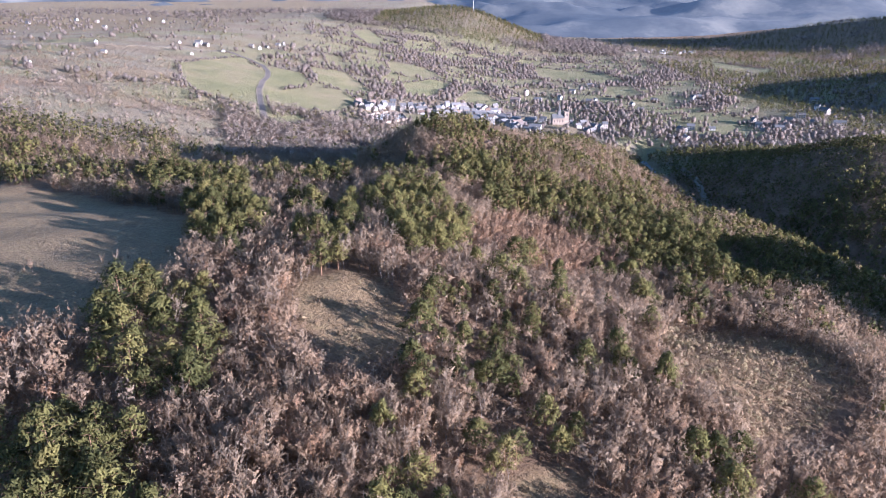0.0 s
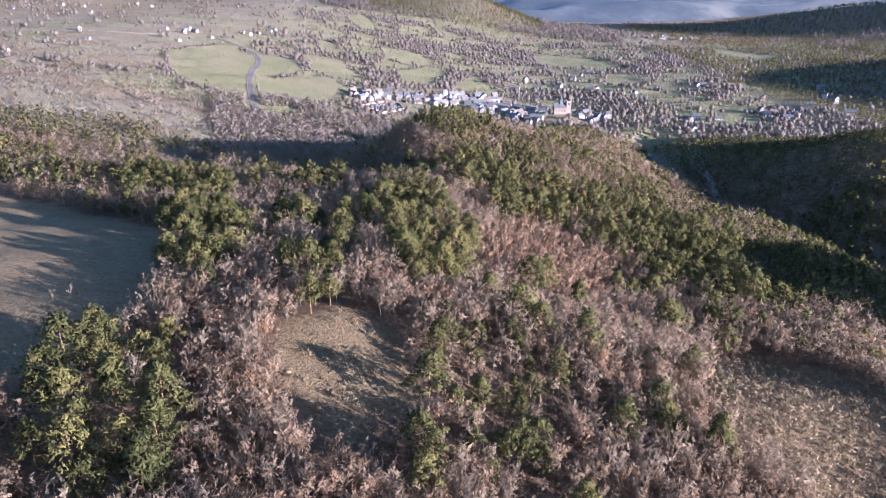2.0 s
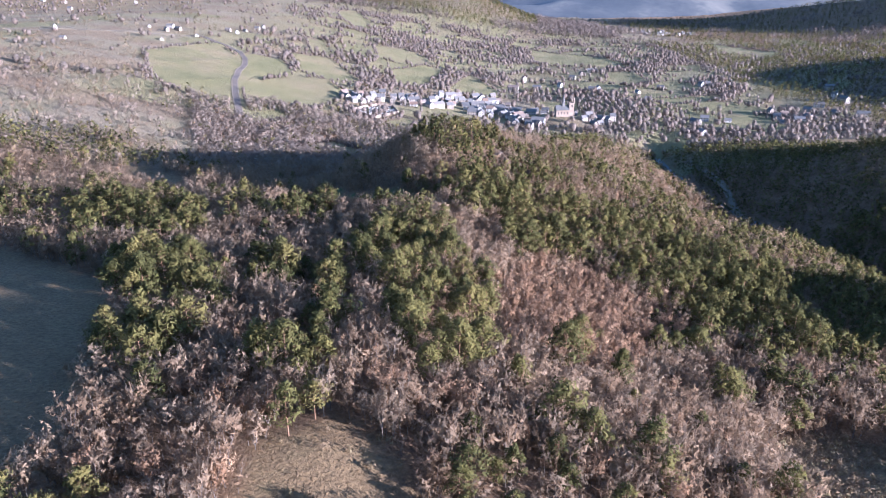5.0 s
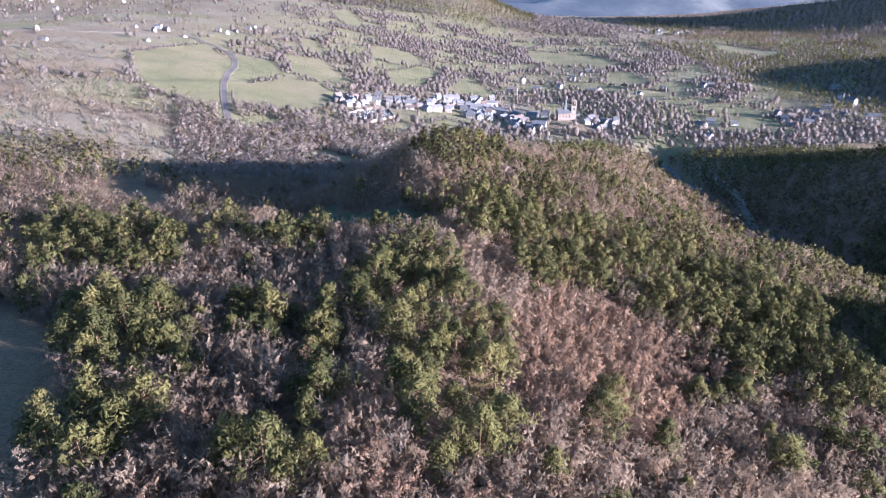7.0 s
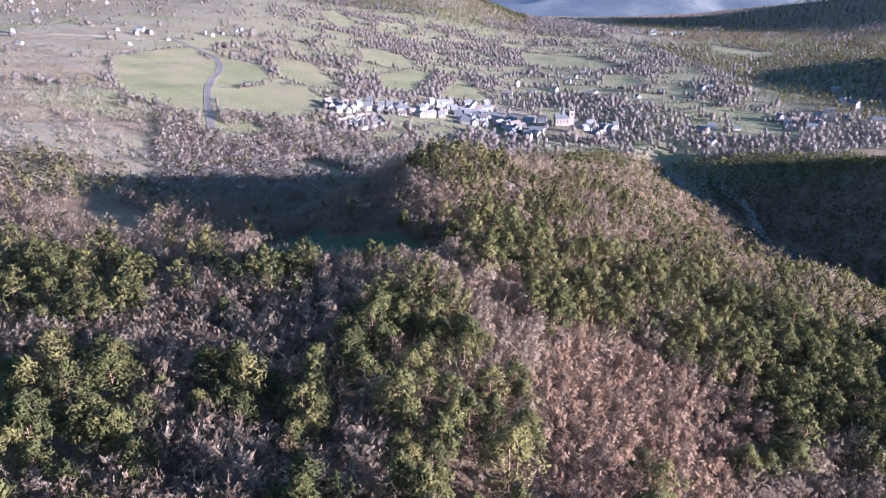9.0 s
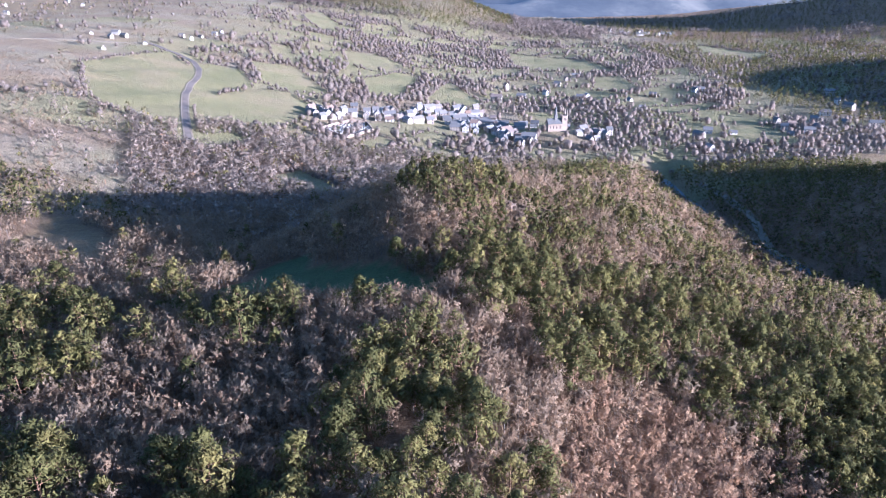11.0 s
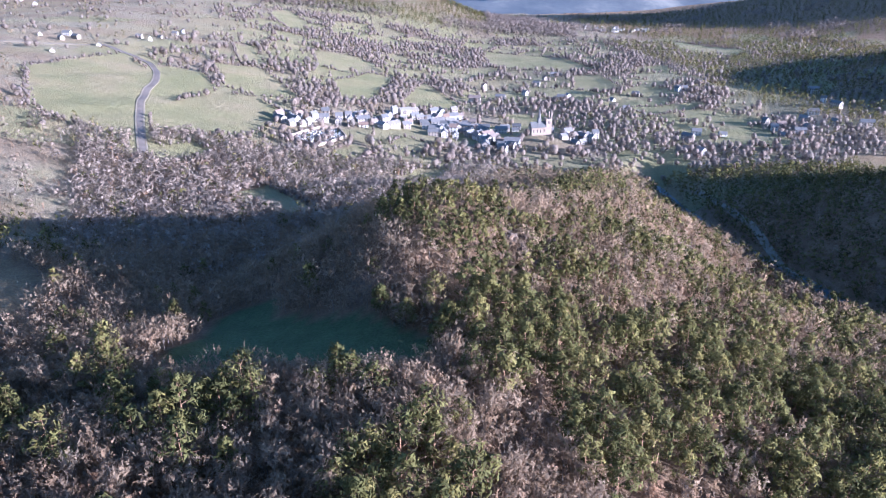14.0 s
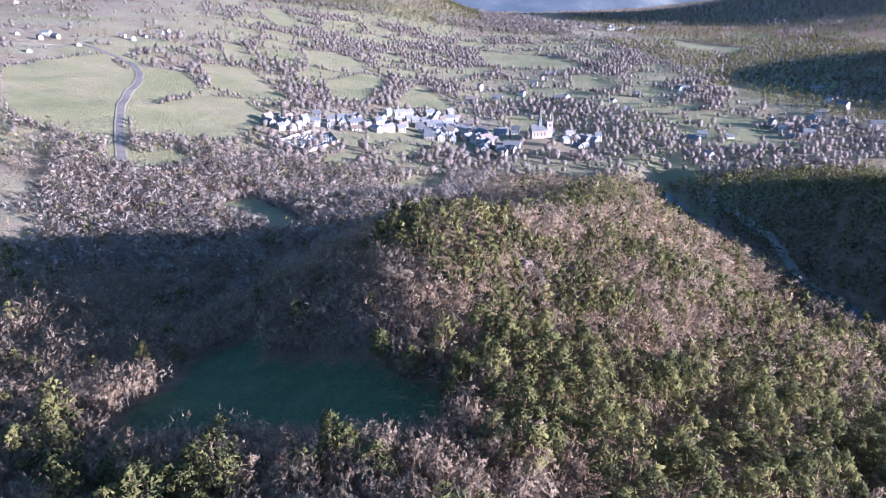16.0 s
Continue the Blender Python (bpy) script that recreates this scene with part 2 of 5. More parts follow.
def height(x, y):
    """The ground's height over the plan."""
    x, y = np.asarray(x, float), np.asarray(y, float)
    # the far side of the valley: a slope that rises to a plain in the west
    valley = 79 - 86 * sstep(-480, 150, x - 0.12 * (y - 680)) - 8 * sstep(380, 560, x) * sstep(1500, 1100, y)
    # shelf of the town and the knoll of its church
    valley = valley + 6 * bump(x, y, 122, 735, 30, 34)
    # crest line of the plateau and the spur, from south to north
    axis = np.interp(y, [-200, 0, 140, 240, 310, 380, 450, 520, 560, 620], [-45, -40, -25, -8, 2, 12, 60, 115, 124, 135])
    top = np.interp(y, [-200, 0, 140, 200, 250, 300, 340, 380, 450, 520, 545, 580, 625, 680], [58, 60, 71, 61.5, 54, 51, 51, 56, 40, 22, 16, 2, -14, -24])
    east = np.clip(x - axis, 0, None)
    west = np.clip(axis - x, 0, None)
    flank = np.interp(y, [0, 120, 150, 190, 245, 280, 400, 520], [0.24, 0.30, 0.31, 0.47, 0.44, 0.37, 0.36, 0.42])
    fall_w = np.interp(y, [0, 200, 300, 340, 380, 440, 560], [-0.055, -0.05, 0.05, 0.10, 0.22, 0.26, 0.3])
    spur = top - flank * east * east / (east + 12.0) * (1 - 0.0012 * np.minimum(east, 300)) - fall_w * west * west / (west + 14.0)
    # shoulder with the pine wood in the east, a steep hollow beyond it, and the nose's brow
    spur = spur + 17 * bump(x, y, 130, 215, 45, 56) + 9 * bump(x, y, 160, 286, 36, 42) - 23 * bump(x, y, 148, 425, 46, 46) + 6 * bump(x, y, 124, 526, 20, 22)
    spur = spur + 6 * bump(x, y, 6, 386, 26, 24) + 3 * bump(x, y, -30, 385, 34, 30)
    # hollow with the meadow
    spur = spur - 9 * bump(x, y, -72, 338, 54, 36)
    west_low = np.interp(y, [250, 350, 450, 560, 700], [57, 39, 28, 16, -10])
    spur = np.where(west > 0, smax(spur, np.minimum(west_low, top), 6), spur)
    # western brow of the crest, the dip below it, and the higher ground beyond the field
    spur = spur + 10 * bump(x, y, -8, 352, 22, 24) - 6 * bump(x, y, -60, 385, 25, 25) + 9 * bump(x, y, -158, 300, 42, 60)
    # join the spur to the valley
    near = sstep(690, 610, y)
    land = smax(spur, valley - 60 * sstep(560, 380, y) * sstep(-170, -40, x), 10) * near + valley * (1 - near)
    # hill east of the gorge; the last two are unseen, added for their shadows
    hill = -10 + 36 * bump(x, y, 325, 482, 100, 90) + 22 * bump(x, y, 330, 250, 100, 160) + 60 * bump(x, y, 540, 390, 120, 130) + 163 * bump(x, y, 700, -10, 110, 150)
    river = np.interp(y, [-200, 100, 280, 400, 520, 640, 740, 800, 900, 1100], [310, 280, 245, 205, 182, 186, 215, 260, 420, 480])
    bed = np.interp(y, [-200, 280, 520, 700, 900, 1100], [-8, -12, -15, -20, -22, -22])
    east_land = hill * near + np.minimum(valley, -9) * (1 - near)
    side = sstep(-12, 12, x - river)
    land = land * (1 - side) + east_land * side
    gorge = bed + 0.55 * np.clip(np.abs(x - river) - 6, 0, None) + 40 * sstep(640, 740, y)
    land = smin(land, gorge, 8)
    # far forms
    land = land + 50 * bump(x, y, 60, 1900, 165, 260) + 24 * bump(x, y, 90, 1780, 330, 300)
    land = land + 72 * bump(x, y, 760, 880, 150, 250) + 75 * bump(x, y, 1250, 1900, 260, 600)
    # unseen mountain in the east, added to shade the end of the valley
    land = land + 330 * bump(x, y, 2000, 1500, 300, 500)
    land = land + 30 * sstep(2300, 4200, y)
    calm = sstep(60, 120, np.hypot(x - 100, y - 780))
    return land + waves(x, y) * 0.7 * calm


def inside(poly, x, y):
    """Which of the points lie in the outline."""
    x, y = np.asarray(x, float), np.asarray(y, float)
    hit = np.zeros(x.shape, bool)
    for (ax, ay), (bx, by) in zip(poly, poly[1:] + poly[:1]):
        if ay != by:
            hit ^= ((ay > y) != (by > y)) & (x < (bx - ax) * (y - ay) / (by - ay) + ax)
    return hit


def near_line(line, x, y):
    """The distance of the points from a line of corners."""
    best = np.full(np.shape(x), 1e9)
    for (ax, ay), (bx, by) in zip(line, line[1:]):
        dx, dy = bx - ax, by - ay
        s = np.clip(((x - ax) * dx + (y - ay) * dy) / (dx * dx + dy * dy), 0, 1)
        best = np.minimum(best, np.hypot(x - ax - s * dx, y - ay - s * dy))
    return best


def patch(x, y, size, seed):
    """A smooth random field from -1 to 1 with features of that size."""
    r = np.random.RandomState(seed)
    out = np.zeros(np.shape(x))
    for i in range(9):
        a, k, p = r.uniform(0, 6.283), 6.283 / size * r.uniform(0.5, 1.7), r.uniform(0, 6.283)
        out += np.sin((x * math.cos(a) + y * math.sin(a)) * k + p)
    return out / 4.2


# open land
FIELD = [(-300, 150), (-300, 290), (-148, 254), (-122, 241), (-84, 215), (-66, 176), (-57, 142), (-62, 125), (-74, 118), (-83, 116), (-140, 112)]
DITCH = [(-170, 105), (-94, 134), (-78, 143), (-64, 168)]
CLEARING = [(-31, 139), (-28, 146), (-19, 147), (-12, 140), (-6, 132), (-5, 121), (-15, 111), (-24, 115)]
HEATH = [(66, 186), (88, 196), (106, 185), (94, 138), (77, 121), (60, 113), (55, 125), (48, 136)]
GLADE = [(9, 78), (12, 92), (21, 91), (26, 80)]
MEADOW = [(-71, 324), (-63, 334), (-62, 351), (-55, 358), (-45, 359), (-44, 345), (-36, 340), (-20, 332), (-13, 324), (-4, 315), (-6, 306), (-25, 309), (-47, 315), (-63, 315)]
PALE = [(-165, 436), (-134, 408), (-118, 380), (-118, 356), (-138, 368), (-170, 400)]
EAST_FIELD = [(318, 590), (430, 585), (470, 655), (352, 668)]
PASTURES = {
    "hill_pasture": [(-284, 759), (-267, 819), (-242, 880), (-211, 820), (-186, 700), (-164, 614), (-195, 620), (-236, 646)],
    "lane_meadow": [(-209, 840), (-173, 855), (-145, 793), (-163, 722), (-178, 701)],
    "long_meadow": [(-177, 696), (-131, 779), (-110, 782), (-81, 732), (-98, 668), (-156, 623)],
    "upper_meadow": [(-173, 905), (-123, 922), (-76, 802), (-111, 790), (-142, 804)],
    "corner_meadow": [(-178, 1050), (-153, 1059), (-123, 938), (-153, 943)],
    "road_end_meadow": [(-160, 595), (-128, 623), (-115, 602), (-136, 571)],
    "far_meadow": [(-90, 1117), (-45, 1136), (-6, 1084), (-42, 986), (-77, 1012)],
    "hedge_meadow": [(-57, 918), (-17, 1006), (15, 1005), (-13, 851), (-44, 834)],
    "town_meadow": [(8, 847), (48, 1011), (76, 878), (67, 849)],
    "ridge_meadow": [(170, 1358), (293, 1286), (309, 1141), (224, 1153), (161, 1202)],
    "hamlet_meadow": [(249, 1075), (296, 1103), (289, 999), (251, 968), (226, 995)],
    "bank_meadow": [(246, 866), (293, 879), (341, 902), (346, 875), (259, 827)],
    "plain_meadow": [(573, 1531), (648, 1353), (587, 1294), (528, 1377)],
    "wood_meadow": [(-92, 532), (-77, 562), (-40, 488), (-53, 473)],
    "garden_meadow": [(-3, 689), (6, 721), (31, 703), (19, 669)],
    "below_meadow": [(-49, 639), (-31, 679), (-16, 663), (-27, 634)],
    "top_meadow": [(-180, 1413), (-158, 1512), (-117, 1395), (-111, 1262), (-138, 1289)],
    "shade_meadow": [(-4, 596), (13, 635), (40, 642), (23, 590)],
}
ROAD = [(-150, 585), (-156, 604), (-170, 650), (-182, 695), (-190, 739), (-193, 778), (-201, 815), (-218, 852), (-239, 871), (-275, 905)]
TOWN = [(-85, 690), (-85, 760), (20, 850), (80, 850), (150, 770), (190, 760), (185, 715), (90, 695), (0, 725), (-40, 655)]
# woods of pine
PINE_WOODS = {
    "knoll": [(-63, 98), (-67, 121), (-58, 129), (-48, 128), (-41, 110), (-36, 92), (-46, 92), (-55, 96)],
    "south": [(-66, 60), (-66, 83), (-52, 87), (-45, 84), (-30, 62)],
    "gully": [(-9, 70), (-7, 87), (5, 99), (22, 107), (29, 102), (27, 92), (12, 92), (6, 78)],
    "head": [(-4, 137), (10, 147), (21, 134), (13, 105), (6, 103), (-3, 116)],
    "east": [(65, 251), (107, 297), (178, 332), (210, 289), (185, 250), (103, 222), (84, 240)],
    "corner": [(-81, 205), (-86, 235), (-61, 226), (-48, 186), (-61, 186), (-72, 190)],
    "edge": [(-60, 160), (-69, 177), (-58, 182), (-49, 171), (-53, 159)],
    "middle": [(-57, 216), (-48, 224), (-32, 216), (-23, 201), (-28, 193), (-45, 206)],
    "stand": [(-34, 158), (-36, 170), (-35, 184), (-25, 185), (-21, 167), (-22, 156)],
    "brow": [(-17, 213), (-5, 218), (16, 230), (10, 195), (3, 173), (-5, 162), (-14, 164), (-17, 192)],
    "round": [(-31, 238), (-21, 266), (-6, 265), (3, 235), (-7, 217), (-23, 217)],
    "west": [(-220, 280), (-138, 292), (-110, 305), (-83, 295), (-74, 254), (-86, 244), (-118, 257), (-220, 262)],
    "rim": [(-67, 277), (-72, 300), (-57, 294), (-41, 292), (-38, 271)],
    "shoulder": [(4, 296), (26, 296), (26, 350), (4, 352)],
    "crest": [(-14, 400), (12, 440), (27, 430), (24, 373), (19, 344), (10, 338), (-8, 350), (-16, 375)],
    "bank": [(215, 440), (225, 470), (250, 480), (285, 440), (270, 405), (225, 415)],
    "slope": [(16, 300), (24, 345), (40, 385), (75, 430), (120, 420), (170, 370), (150, 330), (80, 255), (45, 270), (16, 255)],
    "nose": [(40, 440), (75, 520), (110, 560), (135, 540), (90, 470), (60, 430)],
    "belt": [(-330, 430), (-250, 470), (-190, 480), (-130, 440), (-160, 425), (-240, 420)],
    "terrace": [(-290, 400), (-215, 400), (-185, 350), (-240, 310)],
    "far_hill": [(-160, 1600), (60, 1580), (230, 1650), (260, 1900), (-150, 1950)],
    "bank_wood": [(395, 800), (440, 800), (470, 1000), (400, 1020)],
}
OAK_SCRUB = [(8, 228), (27, 265), (47, 265), (59, 251), (66, 242), (49, 215), (36, 196), (28, 189), (14, 186), (9, 200)]


def part(name, bm, mat, parent, label=""):
    """Links a bmesh as one mesh object under a thing or a part."""
    mesh = bpy.data.meshes.new(name)
    bm.to_mesh(mesh)
    bm.free()
    mesh.materials.append(mat)
    ob = new(name, mesh)
    ob.parent = parent
    return tagged(ob, label)


def mesh_of(name, verts, faces, mat, tone=None, smooth=False, out=None):
    """A mesh out of numpy arrays of corners and of triangles (or quads), with a tone for each corner."""
    mesh = bpy.data.meshes.new(name)
    k = faces.shape[1]
    mesh.vertices.add(len(verts))
    mesh.vertices.foreach_set("co", np.ascontiguousarray(verts, np.float32).ravel())
    mesh.loops.add(faces.size)
    mesh.loops.foreach_set("vertex_index", np.ascontiguousarray(faces, np.int32).ravel())
    mesh.polygons.add(len(faces))
    mesh.polygons.foreach_set("loop_start", np.arange(0, faces.size, k, dtype=np.int32))
    if smooth:
        mesh.polygons.foreach_set("use_smooth", np.ones(len(faces), bool))
    if tone is not None:
        a = mesh.attributes.new("tone", "FLOAT", "POINT")
        a.data.foreach_set("value", np.ascontiguousarray(tone, np.float32))
    if out is not None:
        a = mesh.attributes.new("out", "FLOAT_VECTOR", "POINT")
        a.data.foreach_set("vector", np.ascontiguousarray(out, np.float32).ravel())
    mesh.materials.append(mat)
    mesh.update(calc_edges=True)
    return mesh


def farmland(x, y):
    """Small farm plots: how far a point lies from the nearest hedge line, and a number from 0 to 1 for its plot."""
    r = np.random.RandomState(91)
    gx, gy = np.meshgrid(np.arange(-420, 760, 62.0), np.arange(600, 1620, 74.0))
    sx, sy = gx.ravel() + r.uniform(-24, 24, gx.size), gy.ravel() + r.uniform(-28, 28, gx.size)
    luck = r.uniform(0, 1, gx.size)
    x, y = np.asarray(x, float), np.asarray(y, float)
    edge, plot = np.full(x.shape, 99.0), np.ones(x.shape)
    m = np.flatnonzero((y > 580) & (y < 1640) & (np.abs(x - 170) < 620))
    for a in range(0, len(m), 20000):
        k = m[a:a + 20000]
        d = np.hypot(x[k][:, None] - sx[None], y[k][:, None] - sy[None])
        two = np.partition(d, 1, axis=1)
        edge[k], plot[k] = two[:, 1] - two[:, 0], luck[d.argmin(1)]
    return edge, plot


# ---- the ground ----
def spread_axis(lo, hi, step, first, last):
    """Even steps between lo and hi, growing steps out to first and last."""
    mid = list(np.arange(lo, hi + 0.1, step))
    up, s = [mid[-1]], step
    while up[-1] < last:
        s *= 1.036
        up.append(up[-1] + s)
    down, s = [mid[0]], step
    while down[-1] > first:
        s *= 1.045
        down.append(down[-1] - s)
    return np.array(down[:0:-1] + mid + up[1:])


def build_ground():
    xs, ys = spread_axis(-220, 250, 3.4, -3800, 3800), spread_axis(60, 640, 3.4, -1500, 4700)
    gx, gy = np.meshgrid(xs, ys)
    gz = height(gx, gy)
    w, h = len(xs), len(ys)
    verts = np.stack([gx, gy, gz], -1).reshape(-1, 3)
    i = (np.arange(h - 1)[:, None] * w + np.arange(w - 1)[None]).ravel()
    faces = np.stack([i, i + 1, i + w + 1, i + w], -1)
    mesh = mesh_of("ground", verts, faces, GROUND, smooth=True)
    x, y, z = verts.T
    wob = patch(x, y, 22, 3) * 2.5
    masks = {k: np.zeros(len(x)) for k in ("scrub", "green", "dry", "lush", "rock")}
    masks["scrub"] = np.maximum(sstep(520, 640, y), sstep(400, 470, y) * sstep(-110, -160, x)) * (0.6 + 0.4 * sstep(-0.3, 0.3, patch(x, y, 90, 5)))
    masks["scrub"] *= sstep(620, 480, x)
    masks["green"][(y > 560) & (y < 1550) & (patch(x, y, 160, 8) > 0.6)] = 0.8
    edge, plot = farmland(x, y)
    masks["green"] = np.maximum(masks["green"], sstep(0.30, 0.34, plot) * (plot < 0.99) * sstep(-330, -200, x) * (0.45 + 0.55 * np.abs(np.sin(plot * 40))))
    for outline in PASTURES.values():
        masks["green"][inside(outline, x + wob, y + wob)] = 1
    masks["dry"][inside(EAST_FIELD, x + wob, y)] = 0.7
    masks["scrub"][inside(FIELD, x + wob * 0.4, y)] = 1.0
    masks["dry"][inside(FIELD, x + wob * 0.4, y)] = 0.8
    masks["dry"][inside(HEATH, x + wob * 1.5, y + wob)] = 0.4
    for outline in (CLEARING, GLADE, PALE):
        masks["dry"][inside(outline, x + wob * 1.5, y + wob)] = 0.85
    masks["dry"] = np.maximum(masks["dry"], sstep(-300, -600, x) * sstep(900, 1300, y) * 0.7)
    masks["lush"][inside(MEADOW, x, y)] = 1
    steep = np.abs(height(x + 2, y) - height(x - 2, y)) / 4 + np.abs(height(x, y + 2) - height(x, y - 2)) / 4
    masks["rock"] = sstep(0.55, 0.9, steep) * (y < 700) * sstep(0.0, 0.5, patch(x, y, 18, 9))
    for key, value in masks.items():
        a = mesh.attributes.new(key, "FLOAT", "POINT")
        a.data.foreach_set("value", value.astype(np.float32))
    tagged(new("ground", mesh), "hilly winter ground with leaf litter, dry grass and pastures", "ground", kind="structure")


build_ground()


def ribbon(name, line, width, mat, label, category, lift, shift=0.0):
    """A lane that follows the ground, as a slab with thickness."""
    pts = []
    for (ax, ay), (bx, by) in zip(line, line[1:]):
        n = max(2, int(math.hypot(bx - ax, by - ay) / 4))
        pts += [(ax + (bx - ax) * k / n, ay + (by - ay) * k / n) for k in range(n)]
    pts = np.array(pts + [line[-1]], float)
    for _ in range(6):
        pts[1:-1] = (pts[:-2] + 2 * pts[1:-1] + pts[2:]) / 4
    d = np.gradient(pts, axis=0)
    d /= np.linalg.norm(d, axis=1)[:, None]
    side = np.stack([d[:, 1], -d[:, 0]], -1) * width / 2
    pts = pts + side * 2 / width * shift
    z = height(pts[:, 0], pts[:, 1])
    bm = bmesh.new()
    rows = []
    for p, s, h in zip(pts, side, z):
        l, r = p - s, p + s
        hl, hr = float(height(*l)) + lift, float(height(*r)) + lift
        rows.append([bm.verts.new((*l, hl - 0.6)), bm.verts.new((*l, hl)), bm.verts.new((*p, max(h + lift, (hl + hr) / 2 + 0.05))), bm.verts.new((*r, hr)), bm.verts.new((*r, hr - 0.6))])
    for a, b in zip(rows, rows[1:]):
        for k in range(4):
            bm.faces.new((a[k], a[k + 1], b[k + 1], b[k]))
    tagged(part(name, bm, mat, None), label, category, kind="structure")


for _shift in (-2.5, 2.5):
    ribbon("road_verge", ROAD, 1.0, TRACK, "pale worn verge of the country road", "verge", 0.3, _shift)
ribbon("road", ROAD, 3.8, ASPHALT, "grey asphalt country road winding between pastures", "road", 0.25)
ribbon("farm_track", [(-275, 905), (-330, 860), (-420, 800), (-520, 770)], 4, TRACK, "pale gravel farm track on the hillside", "track", 0.2)
ribbon("gorge_lane", [(192, 440), (193, 480), (200, 530), (204, 570), (202, 610)], 4, TRACK, "narrow lane along the river in the gorge", "lane", 0.3)


def river_line():
    ys = np.arange(60, 640, 8.0)
    xs = np.interp(ys, [-200, 100, 280, 400, 520, 640, 740, 800, 900, 1100], [310, 280, 245, 205, 182, 186, 215, 260, 420, 480])
    return ys, xs


def build_river():
    bm = bmesh.new()
    ys, xs = river_line()
    rows = []
    for x, y in zip(xs, ys):
        z = float(height(x, y)) + 0.5
        rows.append((bm.verts.new((x - 3.5, y, z)), bm.verts.new((x + 3.5, y, z))))
    for a, b in zip(rows, rows[1:]):
        bm.faces.new((a[0], a[1], b[1], b[0]))
    tagged(part("river", bm, WATER, None), "dark narrow river in the shaded gorge", "river", kind="structure")


build_river()


# ---- trees ----
def tube(p, q, r0, r1, sides=5):
    """A tapered limb from p to q: corners and triangles."""
    p, q = np.asarray(p, float), np.asarray(q, float)
    d = (q - p) / (np.linalg.norm(q - p) + 1e-9)
    u = np.cross(d, [0.31, 0.77, 0.55])
    u /= np.linalg.norm(u)
    v = np.cross(d, u)
    a = np.arange(sides) * 6.2832 / sides
    ring = np.cos(a)[:, None] * u + np.sin(a)[:, None] * v
    verts = np.concatenate([p + ring * r0, q + ring * r1])
    i, j = np.arange(sides), (np.arange(sides) + 1) % sides
    faces = np.concatenate([np.stack([i, j, j + sides], -1), np.stack([i, j + sides, i + sides], -1)])
    return verts, faces


def join(pieces):
    """Joins corners, triangles and, where all pieces have them, the ways that the corners face."""
    verts, faces, ways, n = [], [], [], 0
    for v, f, *w in pieces:
        verts.append(v)
        faces.append(f + n)
        ways += w
        n += len(v)
    joined = np.concatenate(verts), np.concatenate(faces)
    return (*joined, np.concatenate(ways)) if len(ways) == len(pieces) else joined


def unit(v):
    return v / (np.linalg.norm(v, axis=1)[:, None] + 1e-9)


def sprigs(r, centres, out, size, loose=0.7, slim=1.0):
    """A small uneven triangle at each centre, roughly facing outwards from the crown."""
    n = len(centres)
    face = unit(unit(out) + loose * r.normal(size=(n, 3)) * 0.6)
    a = unit(np.cross(face, r.normal(size=(n, 3))))
    b = np.cross(face, a)
    s = size * r.uniform(0.6, 1.4, (n, 1))
    w = s * r.uniform(0.4, 0.75, (n, 1)) * slim
    verts = np.stack([centres - a * s * 0.5 + b * w * 0.5, centres - a * s * 0.4 - b * w * 0.5, centres + a * s * 0.6], 1).reshape(-1, 3)
    return verts, np.arange(3 * n).reshape(-1, 3), np.repeat(unit(out), 3, axis=0)


def slivers(r, starts, ends, width, out=None):
    """Thin twigs, wide at the start and pointed at the end."""
    n = len(starts)
    d = ends - starts
    side = unit(np.cross(d, r.normal(size=(n, 3)) * (0.5 if out is not None else 1) + (unit(out) if out is not None else 0)))
    w = width * r.uniform(0.6, 1.4, (n, 1))
    verts = np.stack([starts - side * w / 2, starts + side * w / 2, ends], 1).reshape(-1, 3)
    faces = np.arange(3 * n).reshape(-1, 3)
    return (verts, faces, np.repeat(unit(out), 3, axis=0)) if out is not None else (verts, faces)


